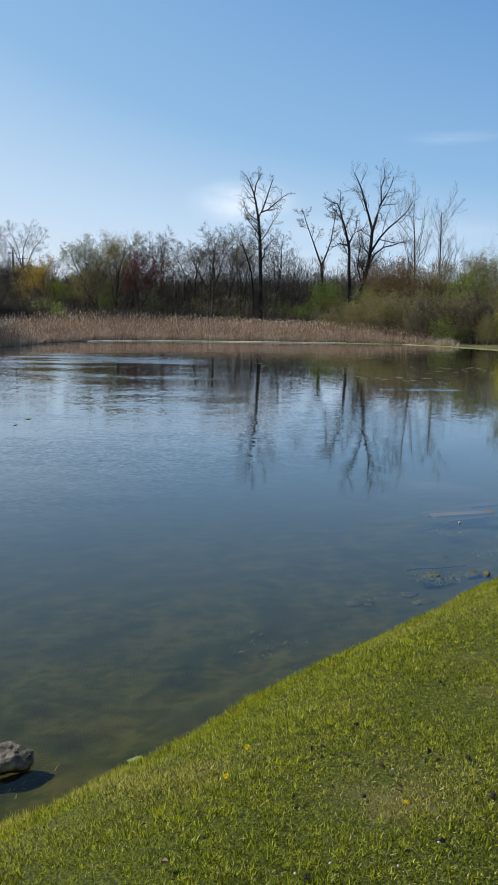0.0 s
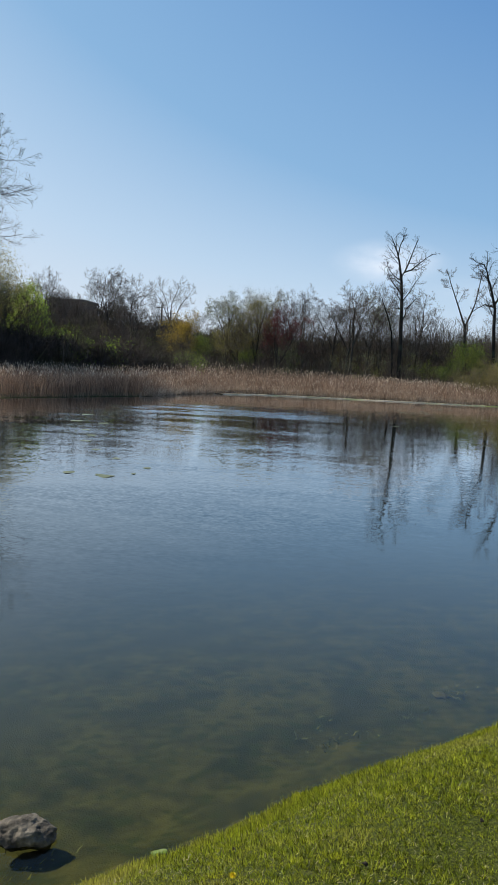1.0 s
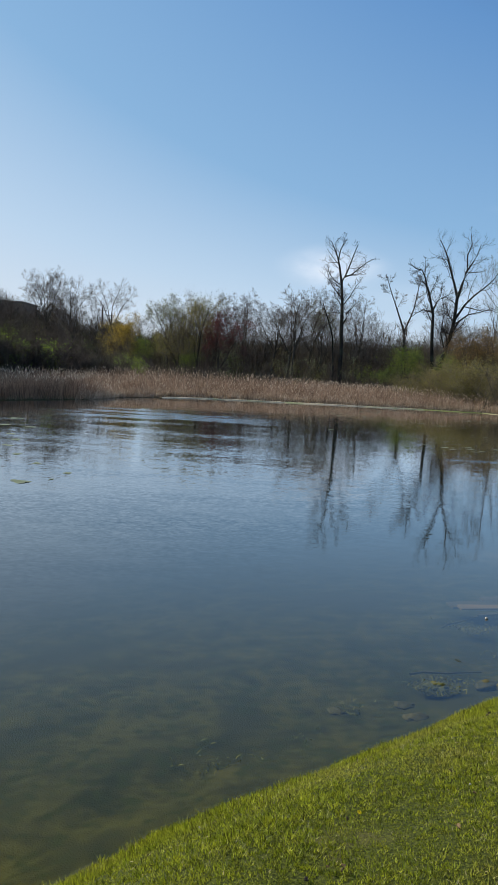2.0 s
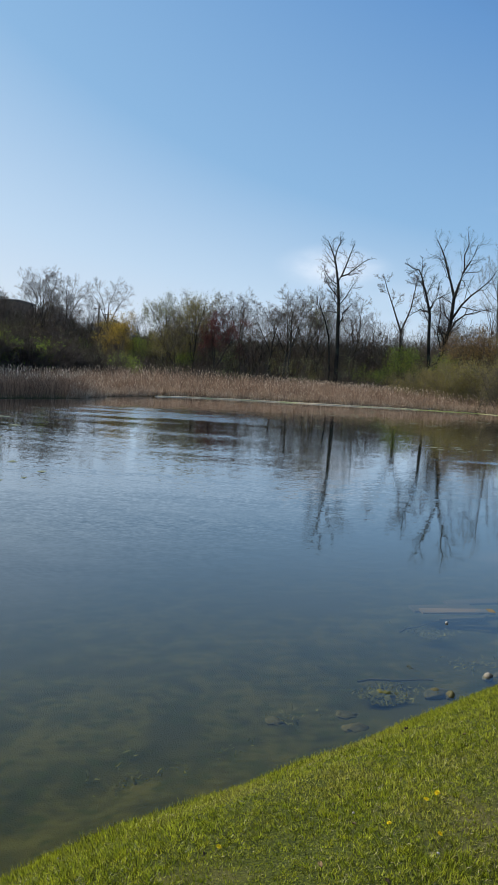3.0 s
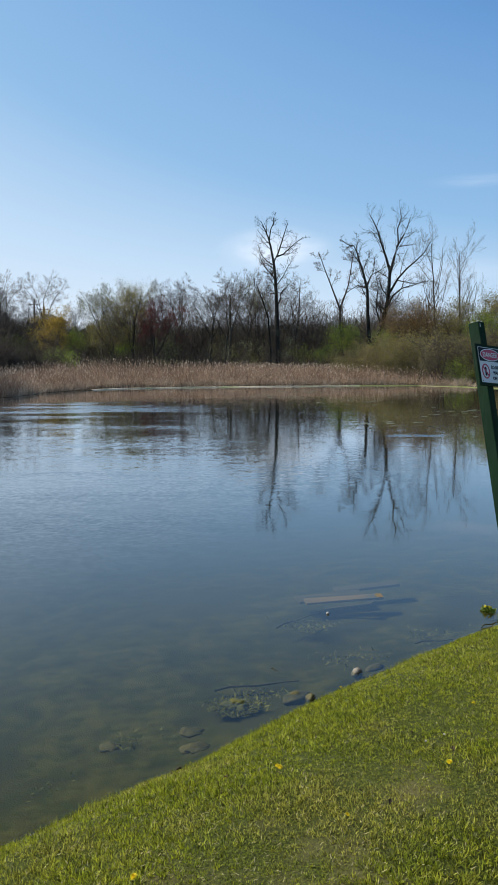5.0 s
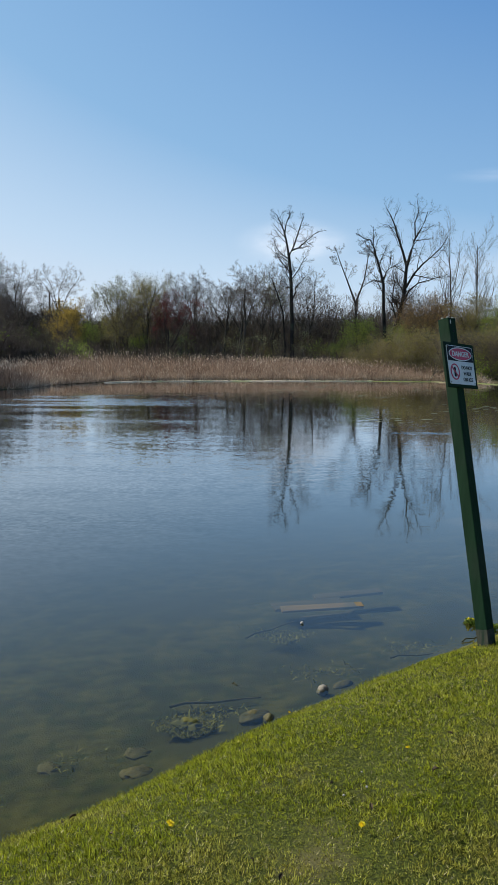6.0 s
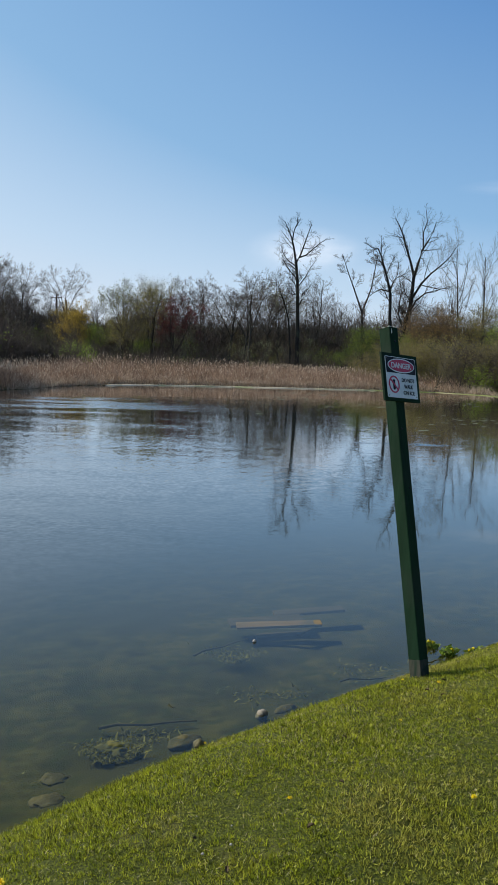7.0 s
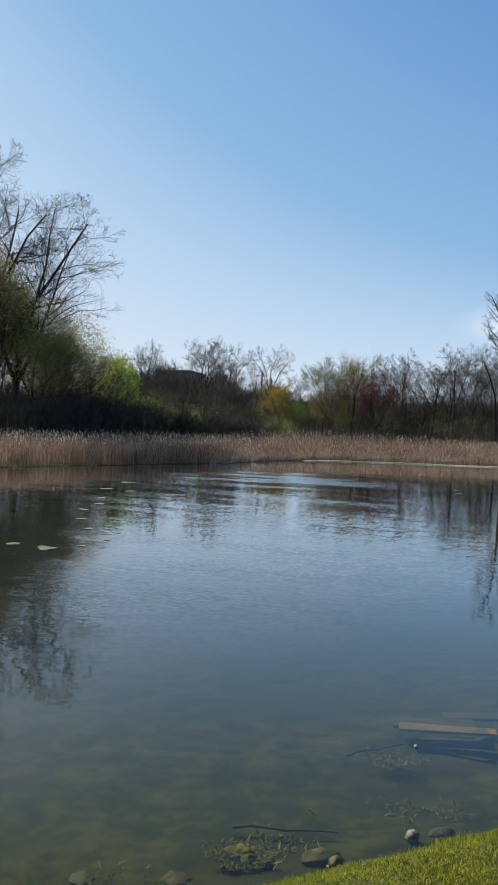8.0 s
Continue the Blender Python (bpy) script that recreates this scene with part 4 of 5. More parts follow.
def reed_bed():
    rng = np.random.default_rng(52)

    def keep(x, y):
        far, inside = far_dist(x, y)
        edge = 16 + 5 * np.sin(x * 0.21)
        return ~inside & (far > 0.05) & (far < np.where(x < -13, 13, edge)) & (y > 20) & (x < 19.5 - 0.25 * (y - 75)) & (y > 30 - x * 0.0)

    def front(x, y):
        far, inside = far_dist(x, y)
        return ~inside & (far > 0.08) & (far < 2.8) & (y > 20) & (x < 22)

    x, y = scatter(rng, 120000, -45, 24, 25, 95, keep)
    xf, yf = scatter(rng, 160000, -40, 24, 25, 80, front)
    keepn = rng.random(len(xf)) < 0.9
    xf, yf = xf[keepn], yf[keepn]
    x, y = np.concatenate([x, xf]), np.concatenate([y, yf])
    n = len(x)
    far = far_dist(x, y)[0]
    west = np.clip((8 - x) / 16, 0, 1) * np.clip((x + 20) / 5, 0, 1)
    clump = 0.92 + 0.07 * np.sin(x * 3.7 - y * 2.9) * np.sin(y * 4.1 + x) + 0.08 * np.sin(x * 1.3 + y * 0.7) * np.sin(x * 0.37 - y)
    ln = rng.normal(1.70, 0.15, n) * clump * (1 + 0.40 * west * np.clip((far - 2) / 9, 0, 1)) * np.where(x < -14, 0.93, np.clip(0.5 + 0.16 * far, 0.5, 1.0))
    z = height(x, y)
    v, f = blades(rng, x, y, z, ln, rng.uniform(0.010, 0.030, n), rng.uniform(0, 0.45, n), rng.uniform(0, 0.6, n) ** 1.5)
    ob = part("reed_bed", mesh_np("reed_bed", v, f), reed_straw, None, "broad bed of dry pinkish-tan reeds along the far shore")
    tagged(ob, category="reeds", kind="stuff")
    # the plumes on the taller stems
    pick = rng.random(n) < 0.16
    px, py, pz = x[pick], y[pick], (z + ln * 0.93)[pick]
    m = len(px)
    v, f = blades(rng, px, py, pz, rng.uniform(0.10, 0.24, m), rng.uniform(0.03, 0.07, m), rng.uniform(0, 0.5, m), rng.uniform(0, 0.4, m))
    ob = part("reed_plumes", mesh_np("reed_plumes", v, f), reed_pale, None, "pale feathery plumes on the dry reeds")
    tagged(ob, category="reeds", kind="stuff")
    # bent, bleached stalks at the water's edge
    xf, yf = scatter(rng, 190000, -16, 24, 40, 80, lambda a, b: (lambda q: ~q[1] & (q[0] < 2.2) & (a > -14))(far_dist(a, b)))
    m = len(xf)
    v, f = blades(rng, xf, yf, np.maximum(height(xf, yf), 0.0), rng.uniform(0.3, 1.1, m), rng.uniform(0.015, 0.045, m), rng.uniform(0.2, 2.0, m), rng.uniform(0, 0.5, m))
    ob = part("broken_reeds", mesh_np("broken_reeds", v, f), reed_pale, None, "bleached broken reed stalks at the water's edge")
    tagged(ob, category="reeds", kind="stuff")


def lawn():
    rng = np.random.default_rng(53)

    def keep(x, y):
        d, s = near_d(x, y), UX * x + UY * y
        return (d > -0.4) & (d < 2.44) & (s > -0.9) & (s < 10)

    # tufts of several blades each, spreading from one root; longer ones hang over the water's edge
    cx, cy = scatter(rng, 590000, -3.2, 9, -1.8, 9, keep)
    per = 9
    hang = np.clip((near_d(cx, cy) - 1.5) / 0.5, 0, 1) * (rng.random(len(cx)) < 0.30)
    vigour = (0.72 + 0.30 * np.sin(cx * 5.1 + 1.3 * np.sin(cy * 4.0)) * np.sin(cy * 4.7 + cx)) * rng.uniform(0.7, 1.3, len(cx)) * (1 + 1.1 * hang)
    n = len(cx) * per
    a, b = rng.uniform(0, 2 * np.pi, n), rng.uniform(0, 2 * np.pi, n)
    out = np.abs(rng.normal(0, 0.006, n))
    x, y = np.repeat(cx, per) + np.cos(b) * out, np.repeat(cy, per) + np.sin(b) * out
    z = np.repeat(height(cx, cy), per) - 0.004
    ln = rng.uniform(0.014, 0.034, n) * np.repeat(vigour, per)
    half, lean = rng.uniform(0.0012, 0.0031, n), rng.uniform(0.15, 1.9, n) * np.repeat(1 - 0.5 * hang, per)
    side = np.stack([np.cos(a) * half, np.sin(a) * half, np.zeros(n)], 1)
    root = np.stack([x, y, z], 1)
    tip = root + np.stack([np.cos(b) * lean, np.sin(b) * lean, np.ones(n)], 1) * (ln / np.sqrt(1 + lean ** 2))[:, None]
    v = np.stack([root - side, root + side, tip], 1).reshape(-1, 3)
    f = np.arange(n * 3).reshape(-1, 3)
    ob = part("lawn_grass", mesh_np("lawn_grass", v, f), grass_blade, None, "short mown green grass on the pond bank")
    tagged(ob, category="grass", kind="stuff")
    xs, ys = scatter(rng, 420000, -3.2, 9, -1.8, 9, keep)
    keepn = rng.random(len(xs)) < np.clip(0.18 + 0.40 * np.sin(xs * 2.1) * np.sin(ys * 1.7 + 0.6), 0.08, 1)
    xs, ys = xs[keepn], ys[keepn]
    m = len(xs)
    v, f = blades(rng, xs, ys, height(xs, ys) + 0.012, rng.uniform(0.006, 0.020, m), rng.uniform(0.0018, 0.0034, m), rng.uniform(0.8, 4.0, m), rng.uniform(0, 0.3, m))
    ob = part("dry_grass", mesh_np("dry_grass", v, f), grass_straw, None, "dry straw-coloured clippings scattered in the lawn")
    tagged(ob, category="grass", kind="stuff")


woodland()
undergrowth_leaves()
reed_bed()
lawn()


# ---- post and sign ----
POST_FOOT, POST_TOP = Vector((4.115, 5.29, 0.855)), Vector((3.905, 5.73, 2.845))


def post_frame():
    """Along the leaning post, turned so that its front looks to the right of the lawn."""
    up = (POST_TOP - POST_FOOT).normalized()
    front = Vector((math.sin(radians(42)), -math.cos(radians(42)), 0))
    front = (front - up * front.dot(up)).normalized()
    side = up.cross(front)
    m = Matrix.Identity(4)
    for i in range(3):
        m[i][0], m[i][1], m[i][2], m[i][3] = -side[i], -front[i], up[i], POST_FOOT[i]
    if m.to_3x3().determinant() < 0:
        for i in range(3):
            m[i][0] = -m[i][0]
    return m


def flat(outline, y0, y1):
    """A plate with the given outline in x and z, from y0 (front) back to y1."""
    bm = bmesh.new()
    f = bm.faces.new([bm.verts.new((x, y1, z)) for x, z in outline])
    top = bmesh.ops.extrude_face_region(bm, geom=[f])
    bmesh.ops.translate(bm, verts=[v for v in top["geom"] if isinstance(v, bmesh.types.BMVert)], vec=(0, y0 - y1, 0))
    bmesh.ops.recalc_face_normals(bm, faces=bm.faces[:])
    return bm


def rounded(w, h, r, cx=0.0, cz=0.0, n=5):
    out = []
    for sx, sz, a0 in ((1, 1, 0), (-1, 1, 90), (-1, -1, 180), (1, -1, 270)):
        for i in range(n + 1):
            a = radians(a0 + 90 * i / n)
            out.append((cx + sx * (w / 2 - r) + r * math.cos(a), cz + sz * (h / 2 - r) + r * math.sin(a)))
    return out


def ellipse(rx, rz, cx, cz, n=40):
    return [(cx + rx * math.cos(2 * math.pi * i / n), cz + rz * math.sin(2 * math.pi * i / n)) for i in range(n)]


def ring(rx, rz, t, cx, cz, y0, y1, n=40):
    bm = bmesh.new()
    rows = []
    for y, k in ((y0, 0), (y0, t), (y1, t), (y1, 0)):
        rows.append([bm.verts.new((cx + (rx - k) * math.cos(2 * math.pi * i / n), y, cz + (rz - k) * math.sin(2 * math.pi * i / n))) for i in range(n)])
    for a, b in zip(rows, rows[1:] + rows[:1]):
        for i in range(n):
            bm.faces.new((a[i], a[(i + 1) % n], b[(i + 1) % n], b[i]))
    bmesh.ops.recalc_face_normals(bm, faces=bm.faces[:])
    return bm


def lettering(text, width, tall, cx, cz, y):
    """A word as a thin mesh in the plane of the sign."""
    cu = bpy.data.curves.new("word", "FONT")
    cu.body, cu.extrude, cu.align_x = text, 0.02, "CENTER"
    cu.offset = 0.018
    tmp = new("word", cu)
    me = bpy.data.meshes.new_from_object(tmp.evaluated_get(bpy.context.evaluated_depsgraph_get()))
    bpy.data.objects.remove(tmp)
    co = np.zeros(len(me.vertices) * 3, np.float32)
    me.vertices.foreach_get("co", co)
    co = co.reshape(-1, 3)
    lo, hi = co.min(0), co.max(0)
    out = np.empty_like(co)
    out[:, 0] = cx + ((co[:, 0] - lo[0]) / (hi[0] - lo[0]) - 0.5) * width
    out[:, 2] = cz + ((co[:, 1] - lo[1]) / (hi[1] - lo[1]) - 0.5) * tall
    out[:, 1] = y - (co[:, 2] - lo[2]) / (hi[2] - lo[2]) * 0.0012
    me.vertices.foreach_set("co", out.ravel())
    me.update()
    return me


def post_and_sign():
    m = post_frame()
    length = (POST_TOP - POST_FOOT).length
    post = thing("sign_post", "leaning square wooden post painted dark green", "post", "", m)
    part("shaft", box(0.080, 0.080, length - 0.09, 0.006, (0, 0, (length + 0.09) / 2)), post_paint, post)
    part("foot", box(0.0796, 0.0796, 0.44, 0.003, (0, 0, -0.125)), post_bare, post, "weathered foot with flaked paint")
    rng = random.Random(5)
    for x, z in ((-0.01, 1.43), (0.012, 1.08), (0.0, 1.96)):
        bm = bmesh.new()
        bmesh.ops.create_cone(bm, cap_ends=True, segments=10, radius1=0.006, radius2=0.004, depth=0.006)
        part("nail_head", bm, sign_black, post, "rusty nail head", at=pose(x, -0.043, z, 90))
    for x, y, s in ((-0.022, -0.026, 0.012), (0.012, -0.034, 0.006), (-0.032, 0.010, 0.009)):
        part("dropping", boulder(rng, s, s * 0.7, 0.004, 0.4, 3), dropping, post, "white bird dropping", True, pose(x, y, length + 0.004))
    part("dropping", boulder(rng, 0.004, 0.002, 0.013, 0.4, 3), dropping, post, "white bird dropping", True, pose(-0.022, -0.041, length - 0.03))

    sign = thing("danger_sign", "white danger sign with red oval on a dark green board", "sign", "", m @ pose(0.006, 0.004, length - 0.315) @ Matrix.Diagonal((1.12, 1, 1, 1)))
    part("board", box(0.30, 0.016, 0.288, 0.003, (0, -0.055, 0)), post_paint, sign)
    part("panel", flat(rounded(0.256, 0.246, 0.008), -0.066, -0.0635), sign_white, sign)
    part("header", flat(rounded(0.248, 0.094, 0.004, 0, 0.072), -0.0675, -0.0665), sign_black, sign)
    part("oval_rim", ring(0.113, 0.043, 0.006, 0, 0.071, -0.0695, -0.068), sign_white, sign)
    part("oval", flat(ellipse(0.107, 0.037, 0, 0.071), -0.0695, -0.068), sign_red, sign)
    part("word", lettering("DANGER", 0.168, 0.034, 0, 0.071, -0.070), sign_white, sign, "white word danger")
    part("ban_ring", ring(0.044, 0.052, 0.0085, -0.070, -0.045, -0.0685, -0.067), sign_red, sign)
    bar = flat([(-0.033, 0.030), (-0.026, 0.036), (0.033, -0.030), (0.026, -0.036)], -0.0687, -0.0672)
    bmesh.ops.translate(bar, verts=bar.verts[:], vec=(-0.070, 0, -0.045))
    part("ban_bar", bar, sign_red, sign)
    part("symbol_bar", flat(rounded(0.018, 0.062, 0.007, -0.070, -0.046), -0.068, -0.0668), sign_black, sign)
    for text, w, z in (("DO NOT", 0.108, -0.014), ("WALK", 0.078, -0.052), ("ON ICE", 0.096, -0.090)):
        part("word", lettering(text, w, 0.024, 0.052, z, -0.0668), sign_black, sign, "black printed words")
    for x in (-0.117, 0.117):
        for z in (-0.112, 0.112):
            bm = bmesh.new()
            bmesh.ops.create_cone(bm, cap_ends=True, segments=10, radius1=0.004, radius2=0.003, depth=0.003)
            part("screw", bm, stone, sign, "", at=pose(x, -0.0672, z, 90))


# ---- in and by the water ----
def stones():
    rng = random.Random(8)
    rock = thing("shore_rock", "rough grey-brown boulder standing out of shallow water", "rock", "", pose(-1.272, 2.745, 0.012, 0, 0, 10))
    part("stone", boulder(rng, 0.158, 0.115, 0.088, 0.20, 5, 0.5), stone, rock, "", True)
    for name, label, x, y, z, s, mat in (
            ("pale_stone", "pale rounded stone half out of the water", 3.235, 6.545, -0.016, (0.047, 0.041, 0.042), stone_pale),
            ("flat_stone", "flat brown stone just under the surface", 2.70, 6.12, -0.045, (0.13, 0.08, 0.05), stone_wet),
            ("dark_stone", "small wet dark stone at the waterline", 2.80, 6.06, -0.015, (0.06, 0.04, 0.045), stone_wet),
            ("flat_stone", "flat brown stone just under the surface", 3.42, 6.74, -0.06, (0.10, 0.06, 0.035), stone_wet)):
        ob = thing(name, label, "stone", "", pose(x, y, z, 0, 0, rng.uniform(0, 180)))
        part("stone", boulder(rng, *s, 0.2, 3), mat, ob, "", True)
    base = thing("sunken_stone", "mossy brown stone on the pond bed", "stone", "sunken stones", pose(1.95, 5.35, float(height(1.95, 5.35)) + 0.004))
    part("stone", boulder(rng, 0.09, 0.07, 0.02, 0.5, 3), stone_wet, base, "", True)
    for i in range(2):
        s, d = rng.uniform(3.0, 9.5), 3.0 + abs(rng.gauss(0, 0.8))
        x, y = UX * s + NX * d, UY * s + NY * d
        k = rng.uniform(0.4, 1.3)
        z = float(height(x, y)) + 0.004
        copy_thing(base, pose(x, y, z, 0, 0, rng.uniform(0, 360)) @ Matrix.Diagonal((k, k * rng.uniform(0.6, 1.1), k * 0.8, 1)))


def sunken_boards():
    rng = random.Random(3)
    for a, b, width, z0, z1, thick, wood in (((2.98, 8.56), (3.84, 8.64), 0.15, -0.045, -0.012, 0.03, board_wood), ((2.90, 8.72), (3.66, 8.88), 0.20, -0.075, -0.055, 0.03, board_silt_murk),
                                             ((3.36, 9.02), (4.12, 9.17), 0.14, -0.06, -0.025, 0.03, board_silt_murk), ((3.18, 8.46), (3.66, 8.41), 0.035, -0.10, -0.03, 0.03, board_silt_murk),
                                             ((3.60, 8.40), (3.76, 8.58), 0.03, -0.06, -0.03, 0.03, board_silt_murk)):
        a3, b3 = Vector((*a, z0)), Vector((*b, z1))
        d = b3 - a3
        ob = thing("sunken_board", "weathered tan board lying just under the surface", "board", "sunken boards",
                   Matrix.Translation((a3 + b3) / 2) @ d.to_track_quat("X", "Z").to_matrix().to_4x4())
        bm = box(d.length, width, thick, 0.004)
        for v in bm.verts:
            v.co.y += noise.noise(v.co * 3 + Vector((rng.random() * 9, 0, 0))) * 0.03
        part("plank", bm, wood, ob)
    float_ob = thing("float", "small white round float on the water", "float", "", pose(3.165, 8.02, 0.008))
    part("ball", boulder(rng, 0.017, 0.017, 0.016, 0.08, 2), chalk, float_ob, "", True)
    sticks = (((2.05, 6.35), (2.75, 6.55), -0.07, 0.012), ((2.52, 6.62), (2.60, 6.58), 0.0, 0.004), ((2.62, 7.75), (3.10, 8.25), -0.05, 0.01),
              ((3.9, 7.3), (4.4, 7.45), -0.05, 0.008), ((4.6, 7.55), (4.85, 7.75), 0.01, 0.007))
    for a, b, z, r in sticks:
        pts = [Vector((*a, z)).lerp(Vector((*b, z)), i / 6) + Vector((0, 0.02 * math.sin(i * 1.7), 0.01 * math.sin(i))) for i in range(7)]
        ob = thing("stick", "dark waterlogged stick in the shallows", "stick", "sticks in the shallows", Matrix.Translation(pts[0]))
        t = Tubes()
        t.add(np.array([p - pts[0] for p in pts]), np.linspace(r, r * 0.5, 7), 6)
        part("wood", t.mesh("wood"), stone_wet, ob)


def weed_clumps():
    rng = np.random.default_rng(61)
    for x, y, r, n, top in ((2.22, 5.97, 0.14, 1900, 0.0), (1.62, 5.6, 0.2, 500, -0.08), (2.95, 7.86, 0.22, 700, -0.02), (2.42, 6.3, 0.22, 500, -0.06),
                            (-0.95, 2.5, 0.28, 700, -0.05), (-0.15, 2.9, 0.22, 500, -0.06), (1.2, 4.9, 0.2, 400, -0.07), (3.3, 7.1, 0.3, 500, -0.06),
                            (4.2, 7.6, 0.3, 500, -0.04), (0.6, 4.4, 0.3, 500, -0.08)):
        n = n if r < 0.15 else n * 2 // 5
        px, py = rng.normal(0, r * 0.55, n), rng.normal(0, r * 0.4, n)
        v, f = blades(rng, px, py, rng.uniform(-0.09, -0.035, n) * np.exp(-(px ** 2 + py ** 2) / r ** 2) - 0.02, rng.uniform(0.02, 0.06, n), rng.uniform(0.006, 0.020, n),
                      rng.uniform(0.3, 2.5, n), rng.uniform(0, 0.8, n))
        ob = thing("water_weed", "clump of yellow-green water weed under the surface", "water weed", "clumps of water weed", pose(x, y, top))
        if r < 0.15:
            part("mound", boulder(random.Random(6), r * 0.72, r * 0.5, 0.05, 0.55, 4), weed_green, ob, "matted heap of weed", True, pose(0, 0, -0.045))
        tagged(part("strands", mesh_np("strands", v, f), weed_green, ob), kind="stuff")


def pad_mesh(rng, r, notch=True, n=22, wavy=0.12):
    bm = bmesh.new()
    c = bm.verts.new((0, 0, 0.004))
    rim = []
    for i in range(n):
        a = 2 * math.pi * i / n
        k = r * (1 + wavy * math.sin(3 * a + rng.random() * 0.6) + rng.uniform(-wavy, wavy) * 0.5)
        if notch and i == 0:
            k *= 0.25
        rim.append(bm.verts.new((k * math.cos(a), k * math.sin(a) * 0.8, 0.004 + 0.006 * math.sin(2 * a + 1))))
    for i in range(n):
        bm.faces.new((c, rim[i], rim[(i + 1) % n]))
    top = bmesh.ops.extrude_face_region(bm, geom=bm.faces[:])
    bmesh.ops.translate(bm, verts=[v for v in top["geom"] if isinstance(v, bmesh.types.BMVert)], vec=(0, 0, 0.002))
    bmesh.ops.recalc_face_normals(bm, faces=bm.faces[:])
    return bm


def pads():
    rng = random.Random(17)
    ob = thing("lily_leaf", "single bright green leaf floating by the bank", "floating leaf", "", pose(-0.525, 2.738, 0.0, 0, 0, 25))
    part("blade", pad_mesh(rng, 0.045, False, 22, 0.05), pad_green, ob)
    for x, y, r in ((-4.85, 15.7, 0.24), (-5.75, 15.85, 0.16), (-4.35, 16.3, 0.07), (-4.3, 17.4, 0.12), (-6.6, 20.5, 0.16), (-7.6, 22.6, 0.18), (-8.8, 26.2, 0.2),
                    (-10.4, 29.8, 0.3), (-9.2, 29.4, 0.25), (-11.2, 33.5, 0.35), (-5.5, 18.8, 0.14), (-8.0, 24.4, 0.2)):
        ob = thing("algae_pad", "pale green pad of algae floating on the pond", "algae pad", "floating algae pads", pose(x, y, 0.0, 0, 0, rng.uniform(0, 360)))
        part("mat", pad_mesh(rng, r, False, 18, 0.22), pad_pale, ob)
    # specks of floating plants out on the water
    nr = np.random.default_rng(18)
    n = 900
    x, y = nr.uniform(3, 23, n), nr.uniform(30, 66, n)
    keepn = (np.sin(x * 0.55 + 1.2 * np.sin(y * 0.21)) * np.sin(y * 0.37) > 0.25) & far_dist(x, y)[1]
    x, y = x[keepn], y[keepn]
    n = len(x)
    a = np.arange(6) * np.pi / 3
    r = nr.uniform(0.03, 0.14, n)
    v = np.stack([x[:, None] + r[:, None] * np.cos(a) * 1.6, y[:, None] + r[:, None] * np.sin(a), np.full((n, 6), 0.006)], -1)
    ob = part("floating_specks", mesh_np("floating_specks", v, np.arange(n * 6).reshape(-1, 6)), pad_pale, None, "scattered specks of pale floating pond plants")
    tagged(ob, category="pond plants", kind="stuff")


def shore_strip(name, label, first, last, width, mat, lift, seed, inward=0.0):
    """A narrow uneven strip along a stretch of the far shoreline."""
    rng = np.random.default_rng(seed)
    pts = np.array(FAR_SHORE[first:last + 1], float)
    seg = np.r_[0, np.cumsum(np.hypot(*np.diff(pts, axis=0).T))]
    t = np.linspace(0, seg[-1], int(seg[-1] / 0.35) + 2)
    p = np.stack([np.interp(t, seg, pts[:, 0]), np.interp(t, seg, pts[:, 1])], 1)
    d = np.gradient(p, axis=0)
    nrm = np.stack([d[:, 1], -d[:, 0]], 1)
    nrm /= np.linalg.norm(nrm, axis=1, keepdims=True)
    w = width * (0.65 + 0.5 * np.sin(t * 0.7) * np.sin(t * 0.23 + 1) + 0.25 * rng.random(len(t)))
    rows = [np.c_[p + nrm * (inward + o * w)[:, None], np.full(len(t), z)] for o, z in ((-0.5, -0.04), (-0.4, lift * 0.8), (0.0, lift), (0.4, lift * 0.7), (0.5, -0.04))]
    v = np.stack(rows, 1)
    v[:, 1:4, 2] += rng.normal(0, lift * 0.18, (len(t), 3))
    k = 5
    i = (np.arange(len(t) - 1)[:, None] * k + np.arange(k - 1)).reshape(-1, 1)
    ob = part(name, mesh_np(name, v, np.concatenate([i, i + k, i + k + 1, i + 1], 1)), mat, None, label, True)
    tagged(ob, category="shore", kind="structure")


def marsh_marigold():
    rng = np.random.default_rng(71)
    for x, y, s in ((4.95, 7.88, 0.42), (4.83, 8.06, 0.26), (5.20, 7.92, 0.34)):
        g = 0.0
        ob = thing("marsh_marigold", "low green water plant with small yellow flowers", "plant", "water plants by the bank", pose(x, y, g))
        c = np.c_[rng.normal(0, 0.11 * s, 40), rng.normal(0, 0.06 * s, 40), rng.uniform(0.02, 0.10, 40) * s]
        v, f = blades(rng, c[:, 0], c[:, 1], np.full(40, -0.08), c[:, 2] + 0.08, np.full(40, 0.006), rng.uniform(0, 0.3, 40), np.zeros(40))
        tagged(part("stalks", mesh_np("stalks", v, f), weed_green, ob), kind="stuff")
        tagged(part("leaves", leaf_mesh("leaves", rng, c, 90, 0.015, 0.030), leaf_fresh, ob), kind="stuff")
        for q in c[:2]:
            part("flower", leaf_mesh("flower", rng, [q + (0, 0, 0.03)], 9, 0.006, 0.016), petal, ob, "yellow flower")


